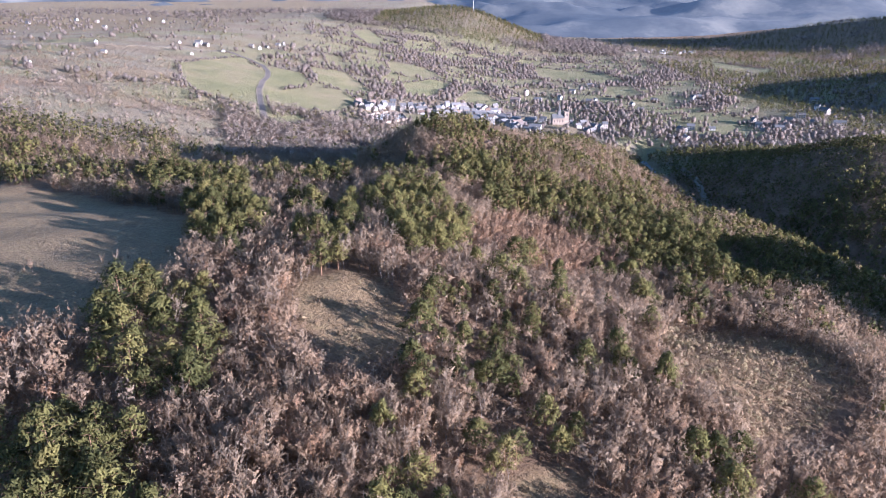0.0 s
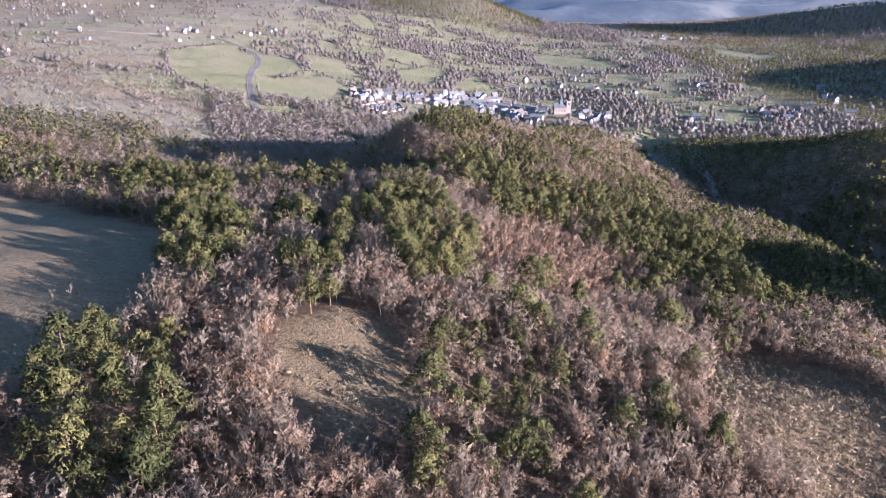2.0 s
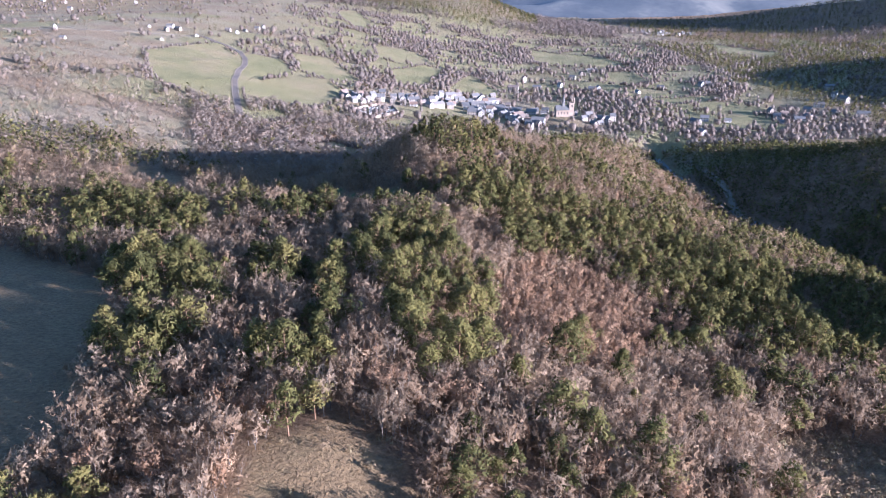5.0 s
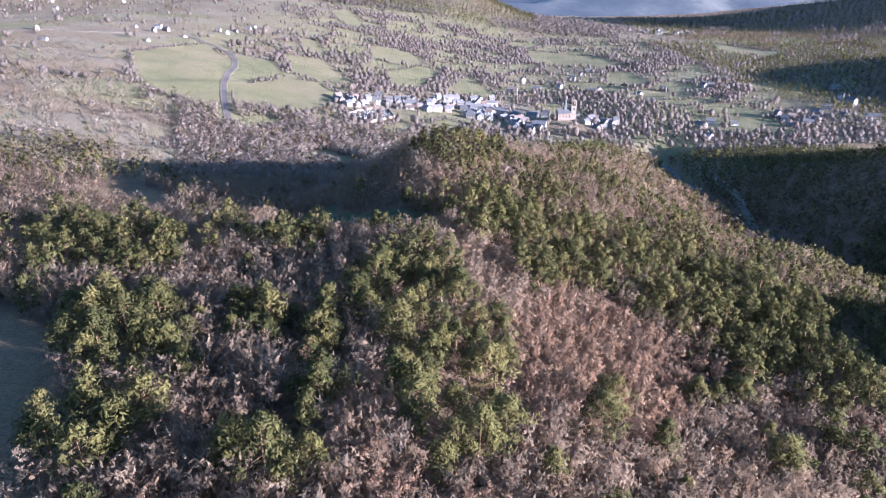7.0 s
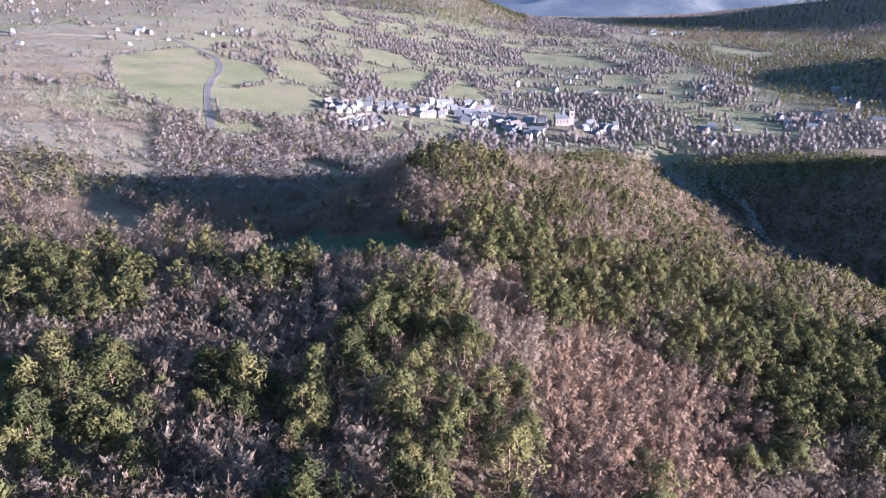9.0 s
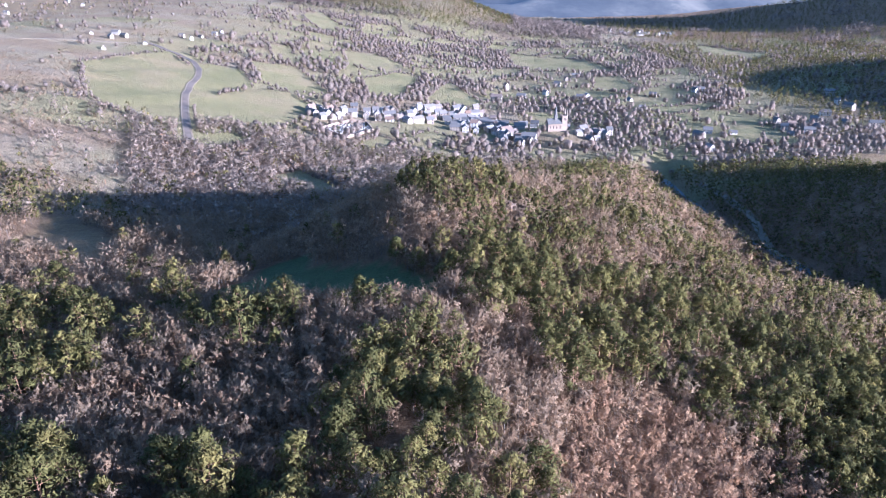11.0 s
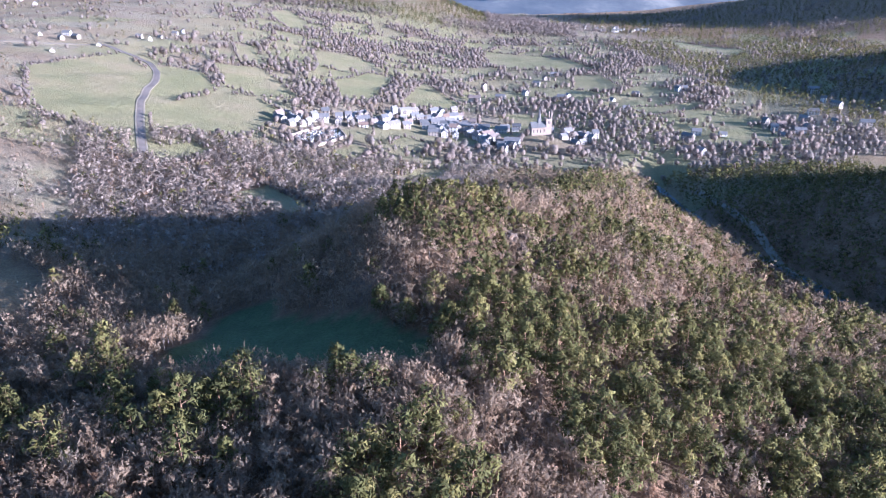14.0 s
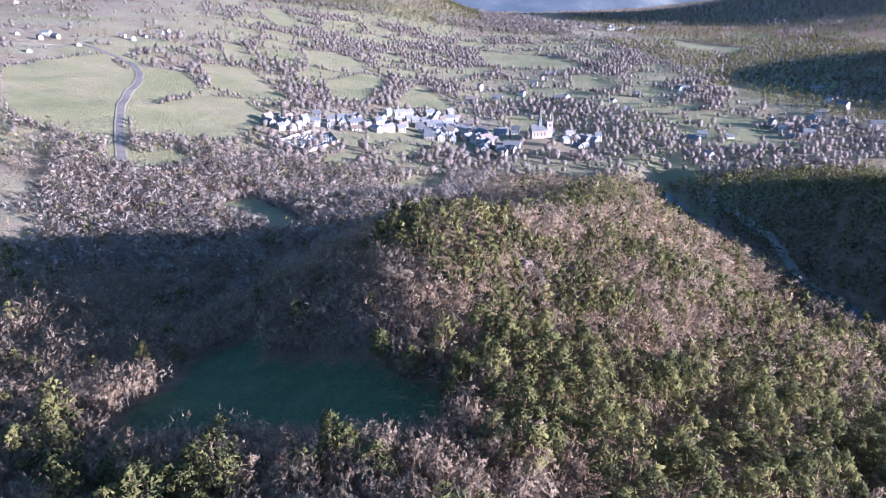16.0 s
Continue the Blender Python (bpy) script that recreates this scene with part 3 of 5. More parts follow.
def pine(seed, tall, clumps, per, size, low=(0.28, 0.42)):
    """A Scots pine: trunk with limbs, and a crown of clumps of needles. Two pairs of corners and triangles."""
    r = np.random.RandomState(seed)
    lean = r.normal(0, 0.02, 2) * tall
    top = np.array([lean[0], lean[1], tall * 0.93])
    wood = [slivers(r, np.array([[0, 0, -0.6]]), top[None], 0.03 * tall)] if clumps < 8 else [tube((0, 0, -0.6), top * 0.5 + (0, 0, 0), 0.016 * tall, 0.011 * tall, 6 if clumps > 20 else 3), tube(top * 0.5, top, 0.011 * tall, 0.002 * tall, 5 if clumps > 20 else 3)]
    green, outs = [], []
    base = r.uniform(*low)
    wide = r.uniform(0.33, 0.46) * tall
    for k in range(clumps):
        u = (k + r.uniform(0, 1)) / clumps
        h = base + (0.97 - base) * u
        reach = wide * (1.05 - u ** 1.7) * r.uniform(0.55, 1.15) * (0.55 + 0.45 * min(1, u * 5))
        ang = k * 2.4 + r.uniform(-0.5, 0.5)
        root = top * (h / 0.93) * 0.97
        root[2] = (h - 0.03) * tall
        tip = root + np.array([math.cos(ang) * reach, math.sin(ang) * reach, r.uniform(0.0, 0.06) * tall])
        if reach > 0.25 and clumps > 12:
            wood.append(tube(root, tip, 0.0045 * tall, 0.0012 * tall, 3) if clumps > 20 else slivers(r, root[None], tip[None], 0.012 * tall))
        spread = np.array([0.44, 0.44, 0.30]) * wide * r.uniform(0.55, 0.95)
        c = r.normal(size=(per, 3))
        c /= np.linalg.norm(c, axis=1)[:, None]
        c *= r.uniform(0.45, 1.0, (per, 1))
        mid = root + (tip - root) * r.uniform(0.7, 1.0)
        green.append(mid + c * spread)
        outs.append(c + (mid - root)[None] / wide * 0.5 + [0, 0, 0.25])
    return join(wood), sprigs(r, np.concatenate(green), np.concatenate(outs), size, 0.8, 0.62)


def hull(r):
    """A lumpy closed crown: an octahedron split once, its corners drawn in and out."""
    v = [np.array(p, float) for p in ((1, 0, 0), (-1, 0, 0), (0, 1, 0), (0, -1, 0), (0, 0, 1), (0, 0, -1))]
    mids, faces = {}, []

    def mid(a, b):
        key = (min(a, b), max(a, b))
        if key not in mids:
            m = v[a] + v[b]
            v.append(m / np.linalg.norm(m))
            mids[key] = len(v) - 1
        return mids[key]
    for a, b, c in ((0, 2, 4), (2, 1, 4), (1, 3, 4), (3, 0, 4), (2, 0, 5), (1, 2, 5), (3, 1, 5), (0, 3, 5)):
        p, q, w = mid(a, b), mid(b, c), mid(c, a)
        faces += [(a, p, w), (p, b, q), (w, q, c), (p, q, w)]
    v = np.array(v)
    return v * r.uniform(0.72, 1.12, (len(v), 1)), np.array(faces), unit(v + [0, 0, 0.15])


def bare(seed, tall, limbs, twigs, width, leaves=0, leaf=0.3, broad=1.0):
    """A leafless broadleaf tree: trunk and upright limbs, and a crown of fine twigs, with withered leaves where it has kept them."""
    r = np.random.RandomState(seed)
    fork = tall * r.uniform(0.14, 0.28)
    wide = tall * r.uniform(0.22, 0.33) * broad
    coarse = limbs < 9
    wood = [tube((0, 0, -0.5), (r.normal(0, 0.1), r.normal(0, 0.1), fork), 0.011 * tall, 0.008 * tall, 3 if coarse else 5)]
    starts, ends = [], []
    share = max(3, twigs // max(limbs, 1))
    for k in range(limbs):
        ang = k * 2.4 + r.uniform(-0.4, 0.4)
        way = np.array([math.cos(ang), math.sin(ang), 0])
        out = wide * r.uniform(0.25, 1.0)
        base = np.array([0, 0, fork * r.uniform(0.6, 1.1)])
        high = (tall - base[2]) * r.uniform(0.62, 0.95)
        knee = base + way * out * 0.55 + [0, 0, high * r.uniform(0.3, 0.45)]
        tip = base + way * out + [0, 0, high]
        if coarse:
            wood.append(slivers(r, base[None], tip[None], 0.013 * tall))
        else:
            wood.append(tube(base, knee, 0.005 * tall, 0.0035 * tall, 3))
            wood.append(tube(knee, tip, 0.0035 * tall, 0.001 * tall, 3))
        u = r.uniform(0.0, 1.0, (share, 1))
        s = np.where(u < 0.3, base + (knee - base) * (0.3 + u * 2.2), knee + (tip - knee) * ((u - 0.3) / 0.7))
        d = unit(r.normal(size=(share, 3)) * np.array([1, 1, 0.4]) + way * 0.35)
        d[:, 2] += 0.9
        starts.append(s)
        ends.append(s + unit(d) * tall * r.uniform(0.08, 0.18, (share, 1)))
    starts, ends = np.concatenate(starts), np.concatenate(ends)
    heart = np.array([0, 0, tall * 0.5])
    crown = [slivers(r, starts, ends, width, ends - heart)]
    if leaves:
        pick = r.randint(0, len(ends), leaves)
        c = starts[pick] + (ends[pick] - starts[pick]) * r.uniform(0.3, 1.1, (leaves, 1)) + r.normal(0, 0.25, (leaves, 3))
        crown.append(sprigs(r, c, c - heart, leaf, 0.8))
    return join(wood), join(crown)


def puff(seed, tall, count, size, twigs, width):
    """A leafless tree of the distance: a stem, and a loose round crown of sprays and upright twigs."""
    r = np.random.RandomState(seed)
    stem = tube((0, 0, -0.5), (0, 0, tall * 0.6), 0.014 * tall, 0.006 * tall, 3) if count > 30 else slivers(r, np.array([[0, 0, -0.5]]), np.array([[0, 0, tall * 0.7]]), 0.035 * tall)
    n = count + twigs
    c = unit(r.normal(size=(n, 3)))
    out = c + [0, 0, 0.2]
    lump = 1 + 0.3 * np.sin(3 * np.arctan2(c[:, 1], c[:, 0]) + r.uniform(0, 6)) * np.cos(2 * c[:, 2] + r.uniform(0, 3))
    c = c * r.uniform(0.3, 1.0, (n, 1)) ** 0.6 * np.array([0.41, 0.41, 0.40]) * tall * lump[:, None] + [0, 0, tall * 0.53]
    d = unit(out[count:] * [0.9, 0.9, 0.4] + [0, 0, 0.7] + 0.4 * r.normal(size=(twigs, 3)))
    return stem, join([sprigs(r, c[:count], out[:count], size, 0.9, 0.8), slivers(r, c[count:], c[count:] + d * tall * r.uniform(0.12, 0.24, (twigs, 1)), width, out[count:])])


def round_tree(seed, tall, sprays, size):
    """A leafless tree of the valley: a stem, a close round crown of fine twigs and looser sprays round it."""
    r = np.random.RandomState(seed)
    stem = slivers(r, np.array([[0, 0, -0.5]]), np.array([[0, 0, tall * 0.6]]), 0.04 * tall)
    v, f, out = hull(r)
    shape = np.array([r.uniform(0.30, 0.42), r.uniform(0.30, 0.42), r.uniform(0.36, 0.44)]) * tall
    c = unit(r.normal(size=(sprays, 3)) + [0, 0, 0.35])
    return stem, join([(v * shape + [0, 0, tall * 0.5], f, out), sprigs(r, c * shape * r.uniform(0.9, 1.2, (sprays, 1)) + [0, 0, tall * 0.5], c, size, 0.9, 0.8)])


def bush(seed, tall, count, size):
    """A low shrub: short stems and sprigs."""
    r = np.random.RandomState(seed)
    n = max(3, count // 8)
    ang, out = r.uniform(0, 6.283, n), tall * r.uniform(0.1, 0.6, n)
    e = np.stack([np.cos(ang) * out, np.sin(ang) * out, tall * r.uniform(0.5, 0.95, n)], -1)
    stems = slivers(r, e * [0.1, 0.1, 0] - [0, 0, 0.2], e, size * 0.25, e - [0, 0, tall * 0.3])
    c = r.normal(size=(count, 3)) * np.array([0.33, 0.33, 0.22]) * tall + [0, 0, tall * 0.5]
    c[:, 2] = np.maximum(c[:, 2], 0.05)
    return join([stems, sprigs(r, c, c - [0, 0, tall * 0.3], size, 0.8)])


def scatter(x0, x1, y0, y1, gap, seed):
    """Jittered places on a grid, none closer than about half the gap."""
    r = np.random.RandomState(seed)
    gx, gy = np.meshgrid(np.arange(x0, x1, gap), np.arange(y0, y1, gap))
    x = gx.ravel() + r.uniform(-0.46, 0.46, gx.size) * gap
    y = gy.ravel() + r.uniform(-0.46, 0.46, gx.size) * gap
    return x, y, r


def seen(x, y):
    """The part of the plan that lies before the flight's line, with a margin for shadows from the east."""
    return (x > -0.67 * y - 12) & (x < 0.66 * y + 35) & (y > 66)


def in_any(outlines, x, y, wob):
    hit = np.zeros(x.shape, bool)
    for outline in outlines:
        hit |= inside(outline, x + wob, y + wob * 0.7)
    return hit


class Grove:
    """Plants of one kind, gathered to be joined into one mesh."""

    def __init__(self):
        self.wood, self.crown = [], []

    def add(self, shape, x, y, z, turn, scale, tall, tone, to):
        v, f, *way = shape
        c, s = np.cos(turn)[:, None], np.sin(turn)[:, None]
        px = (v[None, :, 0] * c - v[None, :, 1] * s) * scale[:, None] + x[:, None]
        py = (v[None, :, 0] * s + v[None, :, 1] * c) * scale[:, None] + y[:, None]
        pz = v[None, :, 2] * (scale * tall)[:, None] + z[:, None]
        verts = np.stack([px, py, pz], -1).reshape(-1, 3)
        faces = (f[None] + (np.arange(len(x)) * len(v))[:, None, None]).reshape(-1, 3)
        w = way[0] if way else np.zeros((len(v), 3))
        out = np.stack([w[None, :, 0] * c - w[None, :, 1] * s, w[None, :, 0] * s + w[None, :, 1] * c, np.repeat(w[None, :, 2], len(x), 0)], -1).reshape(-1, 3)
        to.append((verts, faces, np.repeat(tone, len(v)), out))

    def link(self, name, pieces, mat, parent=None):
        verts, faces, tone, out, n = [], [], [], [], 0
        for v, f, t, o in pieces:
            verts.append(v)
            faces.append(f + n)
            tone.append(t)
            out.append(o)
            n += len(v)
        ob = new(name, mesh_of(name, np.concatenate(verts), np.concatenate(faces), mat, np.concatenate(tone), out=np.concatenate(out)))
        ob.parent = parent
        return ob


def plant(name, label, category, shapes, x, y, r, mats, lo=0.75, hi=1.2):
    """Joins all plants of one kind into one thing of stuff, with its wood and its crowns as parts."""
    if not len(x):
        return
    z = height(x, y)
    g = Grove()
    which = r.randint(0, len(shapes), len(x))
    turn, scale, tall, tone = r.uniform(0, 6.283, len(x)), r.uniform(lo, hi, len(x)), r.uniform(0.88, 1.12, len(x)), r.uniform(0, 1, len(x))
    for k, shape in enumerate(shapes):
        m = which == k
        if not m.any():
            continue
        args = (x[m], y[m], z[m], turn[m], scale[m], tall[m], tone[m])
        if len(shape) == 2:
            g.add(shape[0], *args, g.wood)
            g.add(shape[1], *args, g.crown)
        else:
            g.add(shape, *args, g.crown)
    if g.wood:
        base = tagged(new(name), label, category, kind="stuff")
        tagged(g.link("trunks", g.wood, mats[0], base), kind="stuff")
        tagged(g.link("crowns", g.crown, mats[1], base), kind="stuff")
    else:
        tagged(g.link(name, g.crown, mats[1]), label, category, kind="stuff")


def plant_each(name, label, category, group, shapes, x, y, r, mats, lo=0.65, hi=1.15):
    """Single trees, each a thing with its trunk and its crown; they share a few meshes."""
    models = []
    for k, (wood, crown) in enumerate(shapes):
        models.append((mesh_of("trunk", *wood, mats[0]), mesh_of("crown", crown[0], crown[1], mats[1], np.zeros(len(crown[0])), out=crown[2])))
    for px, py, pz in zip(x, y, height(x, y)):
        root = tagged(new(name), label, category, group)
        s = r.uniform(lo, hi) * (0.68 if inside(PINE_WOODS["head"], px, py) or inside(PINE_WOODS["gully"], px, py) else 1.0)
        root.matrix_basis = pose(px, py, pz, 0, 0, r.uniform(0, 360)) @ Matrix.Diagonal((s, s, s * r.uniform(0.9, 1.1), 1))
        trunk, crown = models[r.randint(len(models))]
        for key, mesh in (("trunk", trunk), ("crown", crown)):
            o = new(key, mesh)
            o.parent = root


PINES_FINE = [pine(10 + k, 10 + k % 3, 24, 42, 0.80, (0.3, 0.44)) for k in range(7)]
PINES_CLOSE = [pine(30 + k, 9.5 + k % 3, 16, 25, 0.98, (0.3, 0.42) if k % 2 else (0.2, 0.3)) for k in range(6)]
PINES_MID = [pine(50 + k, 7 + k % 2, 10, 11, 1.3, (0.12, 0.22)) for k in range(5)]
PINES_FAR = [pine(70 + k, 8, 6, 5, 1.7, (0.1, 0.2)) for k in range(4)]
BARE_FINE = [bare(110 + k, 6.5 + k % 3, 12, 400, 0.26, 110, 0.55, 1.05) for k in range(6)]
RUST_FINE = [bare(120 + k, 6.5 + k % 2, 10, 200, 0.2, 520, 0.38, 1.25) for k in range(3)]
BARE_CLOSE = [bare(130 + k, 6 + k % 3, 8, 84, 0.5, 34, 0.9, 1.1) for k in range(6)]
RUST_CLOSE = [bare(140 + k, 5.5 + k % 2, 6, 40, 0.4, 76, 0.62, 1.2) for k in range(4)]
YOUNG = [bare(200 + k, 4.2 + k % 2, 5, 50, 0.42, 20, 0.75, 1.25) for k in range(5)]
BARE_MID = [puff(150 + k, 6.0 + k % 3, 44, 1.1, 26, 0.5) for k in range(6)]
RUST_MID = [bare(160 + k, 5.5, 4, 30, 0.3, 46, 0.75, 1.2) for k in range(3)]
BARE_DIST = [puff(165 + k, 6.5 + k % 3, 28, 1.7, 10, 0.6) for k in range(5)]
BARE_FAR = [round_tree(170 + k, 7.5 + k % 3, 12, 1.8) for k in range(8)]
BARE_HILL = [puff(220 + k, 8.5 + k % 3, 18, 2.6, 2, 0.7) for k in range(5)]
BUSH_CLOSE = [bush(180 + k, 1.3, 17, 0.46) for k in range(4)]
BUSH_FAR = [bush(190 + k, 2.4, 14, 1.1) for k in range(4)]


def plant_woods():
    # places over the spur and its flanks
    x, y, r = scatter(-330, 420, 60, 640, 4.1, 21)
    fx, fy, _ = scatter(-120, 150, 60, 335, 2.8, 22)
    young = np.concatenate([np.zeros(len(x), bool), np.ones(len(fx), bool)])
    x, y = np.concatenate([x, fx]), np.concatenate([y, fy])
    keep = seen(x, y)
    x, y, young = x[keep], y[keep], young[keep]
    wob = patch(x, y, 14, 31) * 2.2
    mix_, dense = patch(x, y, 26, 33), patch(x, y, 17, 34)
    open_ = in_any((FIELD, CLEARING, HEATH, GLADE, MEADOW, PALE, EAST_FIELD), x, y, wob * 0.5)
    # no tall growth just south of open ground, which lies open to the south
    for outline in (FIELD, CLEARING, HEATH, MEADOW):
        open_ |= inside(outline, x, y + 4.5) | inside(outline, x, y + 9)
    open_ |= in_any([p for p in PASTURES.values()], x, y, wob)
    open_ |= inside(TOWN, x, y) | (near_line(ROAD, x, y) < 6)
    ys, xs = river_line()
    open_ |= (np.abs(x - np.interp(y, ys, xs)) < 6) & (y < 700)
    woods = in_any(PINE_WOODS.values(), x, y, wob)
    scrub_oak = inside(OAK_SCRUB, x + wob * 0.6, y + wob * 0.6)
    flank = sstep(0, 40, x - np.interp(y, [0, 240, 380, 520, 620], [40, 20, 25, 95, 130])) * sstep(150, 260, y)
    firm = in_any([PINE_WOODS[k] for k in ("east", "crest", "bank", "shoulder")], x, y, wob)
    chance = np.where(firm, 0.93, 0.85 - 0.25 * flank + 0.15 * mix_)
    chance = np.where(woods, chance, 0.08 + 0.30 * flank + 0.18 * mix_)
    chance = np.where((x > 178) & (y > 300), np.maximum(chance, 0.88), chance)
    chance = np.where(scrub_oak, 0.04, chance)
    chance = np.where((y > 480) & (x < 60), 0.06 + 0.2 * (mix_ > 0.6), chance)
    is_pine = r.uniform(0, 1, len(x)) < np.where(young & woods, 1.0, chance)
    lean = (x < -150 - 0.35 * (y - 480)) & (y > 470) & ~woods
    thin = r.uniform(0, 1, len(x)) < np.where(is_pine, 0.66 + 0.25 * np.maximum(firm, 0.8 * flank), 0.80 + 0.25 * dense)
    thin &= ~lean | (r.uniform(0, 1, len(x)) < 0.12)
    live = ~open_ & thin & ~(young & is_pine)
    rust = ~is_pine & (scrub_oak | (r.uniform(0, 1, len(x)) < 0.10 + 0.10 * (patch(x, y, 30, 37) > 0.4)))
    close = (y < 330) & (np.abs(x + 5) < 48 + 0.26 * y)
    single = close & (y < 250) & (np.abs(x + 8) < 75)
    far = y > 430
    kinds = (
        ("pine", is_pine, PINES_FINE, PINES_CLOSE, PINES_MID, PINES_FAR, (PINE_BARK, NEEDLES), 300,
         "Scots pine with bare reddish trunk and olive-green crown", "pine tree", "pine wood of olive-green crowns on the hillside"),
        ("bare_tree", ~is_pine & ~rust, BARE_FINE, BARE_CLOSE, BARE_MID, BARE_DIST, (GREY_BARK, TWIGS), 260,
         "leafless broadleaf tree with pinkish-grey twigs", "bare tree", "leafless wood of pinkish-grey twigs on the slope"),
        ("oak_tree", rust, RUST_FINE, RUST_CLOSE, RUST_MID, RUST_MID, (GREY_BARK, RUST), 120,
         "young oak that has kept its withered tan leaves", "oak tree", "scrub of young oaks with withered tan leaves"),
    )
    for name, kind, fine, near, mid, dist, mats, most, label, category, wood in kinds:
        pick = np.flatnonzero(kind & live & single)
        pick = pick[np.argsort(y[pick] + np.abs(x[pick] + 8) * 0.5)][:most]
        plant_each(name, label, category, "trees of the plateau", fine, x[pick], y[pick], r, mats)
        rest = kind & live
        rest[pick] = False
        a, b, c = rest & close, rest & ~close & ~far, rest & far
        if name == "oak_tree":
            ox, oy, _ = scatter(0, 70, 180, 270, 2.7, 23)
            m = inside(OAK_SCRUB, ox + patch(ox, oy, 14, 31), oy) & (patch(ox, oy, 7, 24) > -0.6)
            plant("oak_scrub", "dense thicket of young oaks with withered tan leaves", "thicket", near, ox[m], oy[m], r, mats, 0.4, 0.75)
        plant(name + "_wood", wood + ", close growth", "wood", near, x[a], y[a], r, mats)
        plant(name + "_wood", wood + ", mixed growth", "wood", mid, x[b], y[b], r, mats)
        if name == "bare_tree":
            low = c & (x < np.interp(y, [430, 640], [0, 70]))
            plant(name + "_wood", "haze-grey leafless wood below the crest, towards the town", "wood", dist, x[low], y[low], r, (GREY_BARK, VALLEY_TWIGS))
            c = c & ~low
        plant(name + "_wood", wood + ", distant growth", "wood", dist, x[c], y[c], r, mats)


def plant_understorey():
    # young growth that closes the leafless woods of the dome, the hollow and the plateau
    x, y, r = scatter(-150, 62, 70, 480, 3.1, 46)
    wob = patch(x, y, 14, 31) * 2.2
    open_ = in_any((FIELD, CLEARING, GLADE, MEADOW, PALE, HEATH), x, y, wob * 0.5) | in_any(PASTURES.values(), x, y, wob)
    for outline in (FIELD, CLEARING, MEADOW):
        open_ |= inside(outline, x, y + 4.5)
    woods = in_any([v for k, v in PINE_WOODS.items() if k not in ("gully", "head")], x, y, wob) | inside(OAK_SCRUB, x, y)
    live = seen(x, y) & ~open_ & ~(woods & (r.uniform(0, 1, len(x)) < 0.8))
    near = live & (y < 235) & (np.abs(x + 5) < 95) & (r.uniform(0, 1, len(x)) < 0.85)
    rest = live & (y > 235) & (x < np.interp(y, [235, 330, 380, 430, 480], [60, 15, 22, 45, 62])) & (r.uniform(0, 1, len(x)) < np.where(x > -60, 0.9, 0.5))
    plant("bare_tree_wood", "leafless young growth under the trees of the plateau", "thicket", YOUNG, x[near], y[near], r, (GREY_BARK, TWIGS), 0.7, 1.25)
    plant("bare_tree_wood", "close leafless growth on the dome and in its hollow", "thicket", BARE_MID, x[rest], y[rest], r, (GREY_BARK, TWIGS), 0.6, 1.0)
    # low wood of the slope that falls to the valley in the west
    x, y, r = scatter(-300, 60, 400, 640, 5.0, 49)
    m = (np.abs(x) < 0.7 * y) & ~in_any(list(PASTURES.values()) + [PALE], x, y, 0) & (near_line(ROAD, x, y) > 7) & (patch(x, y, 45, 50) > -0.55)
    m &= (x > -150 - 0.35 * (y - 480)) & (x < np.interp(y, [400, 480, 560, 640], [0, 30, 60, 60]))
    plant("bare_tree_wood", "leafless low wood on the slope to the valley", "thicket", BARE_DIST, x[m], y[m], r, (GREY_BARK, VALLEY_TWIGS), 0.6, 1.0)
    # bushy growth on the flank towards the gorge
    x, y, r = scatter(5, 230, 235, 560, 4.4, 47)
    m = (x > np.interp(y, [235, 330, 380, 450, 560], [62, 22, 28, 62, 112])) & seen(x, y) & ~inside(HEATH, x, y)
    m &= x < np.interp(y, [235, 400, 560], [225, 185, 165])
    green = patch(x, y, 34, 48) + 0.6 * r.uniform(-1, 1, len(x)) > 0.25
    plant("pine_wood", "low bushy pines on the flank", "wood", PINES_MID, x[m & green], y[m & green], r, (PINE_BARK, NEEDLES), 0.45, 0.85)
    plant("bare_tree_wood", "leafless growth between the pines of the flank", "thicket", BARE_MID, x[m & ~green], y[m & ~green], r, (GREY_BARK, TWIGS), 0.55, 0.95)


def plant_shrubs():
    x, y, r = scatter(-90, 140, 70, 320, 2.4, 41)
    on = in_any((CLEARING, HEATH, GLADE), x, y, patch(x, y, 9, 42) * 2)
    keep = seen(x, y) & ((on & (patch(x, y, 8, 43) > -0.25)) | (~on & (r.uniform(0, 1, len(x)) < 0.24)))
    keep &= ~in_any((FIELD, MEADOW), x, y, 0)
    keep &= ~(inside(CLEARING, x, y) & (y > 124) & (r.uniform(0, 1, len(x)) < 0.6))
    hx, hy, _ = scatter(40, 115, 105, 205, 1.75, 45)
    m = inside(HEATH, hx + patch(hx, hy, 9, 42) * 3, hy) & (patch(hx, hy, 11, 47) > -0.75)
    plant("heath_shrubs", "close low brown shrubs on the open heath", "shrub", BUSH_CLOSE, hx[m], hy[m], r, (GREY_BARK, SHRUB), 0.6, 1.7)
    fx, fy, _ = scatter(5, 190, 250, 470, 3.4, 44)
    m = (fx > np.interp(fy, [250, 340, 380, 470], [60, 20, 25, 60])) & seen(fx, fy)
    plant("flank_shrubs", "brown undergrowth between the pines of the flank", "shrub", BUSH_FAR, fx[m], fy[m], r, (GREY_BARK, SHRUB), 0.5, 1.1)
    plant("heath_shrubs", "low dry shrubs and undergrowth on the brown hillside", "shrub", BUSH_CLOSE, x[keep], y[keep], r, (GREY_BARK, SHRUB), 0.6, 1.3)


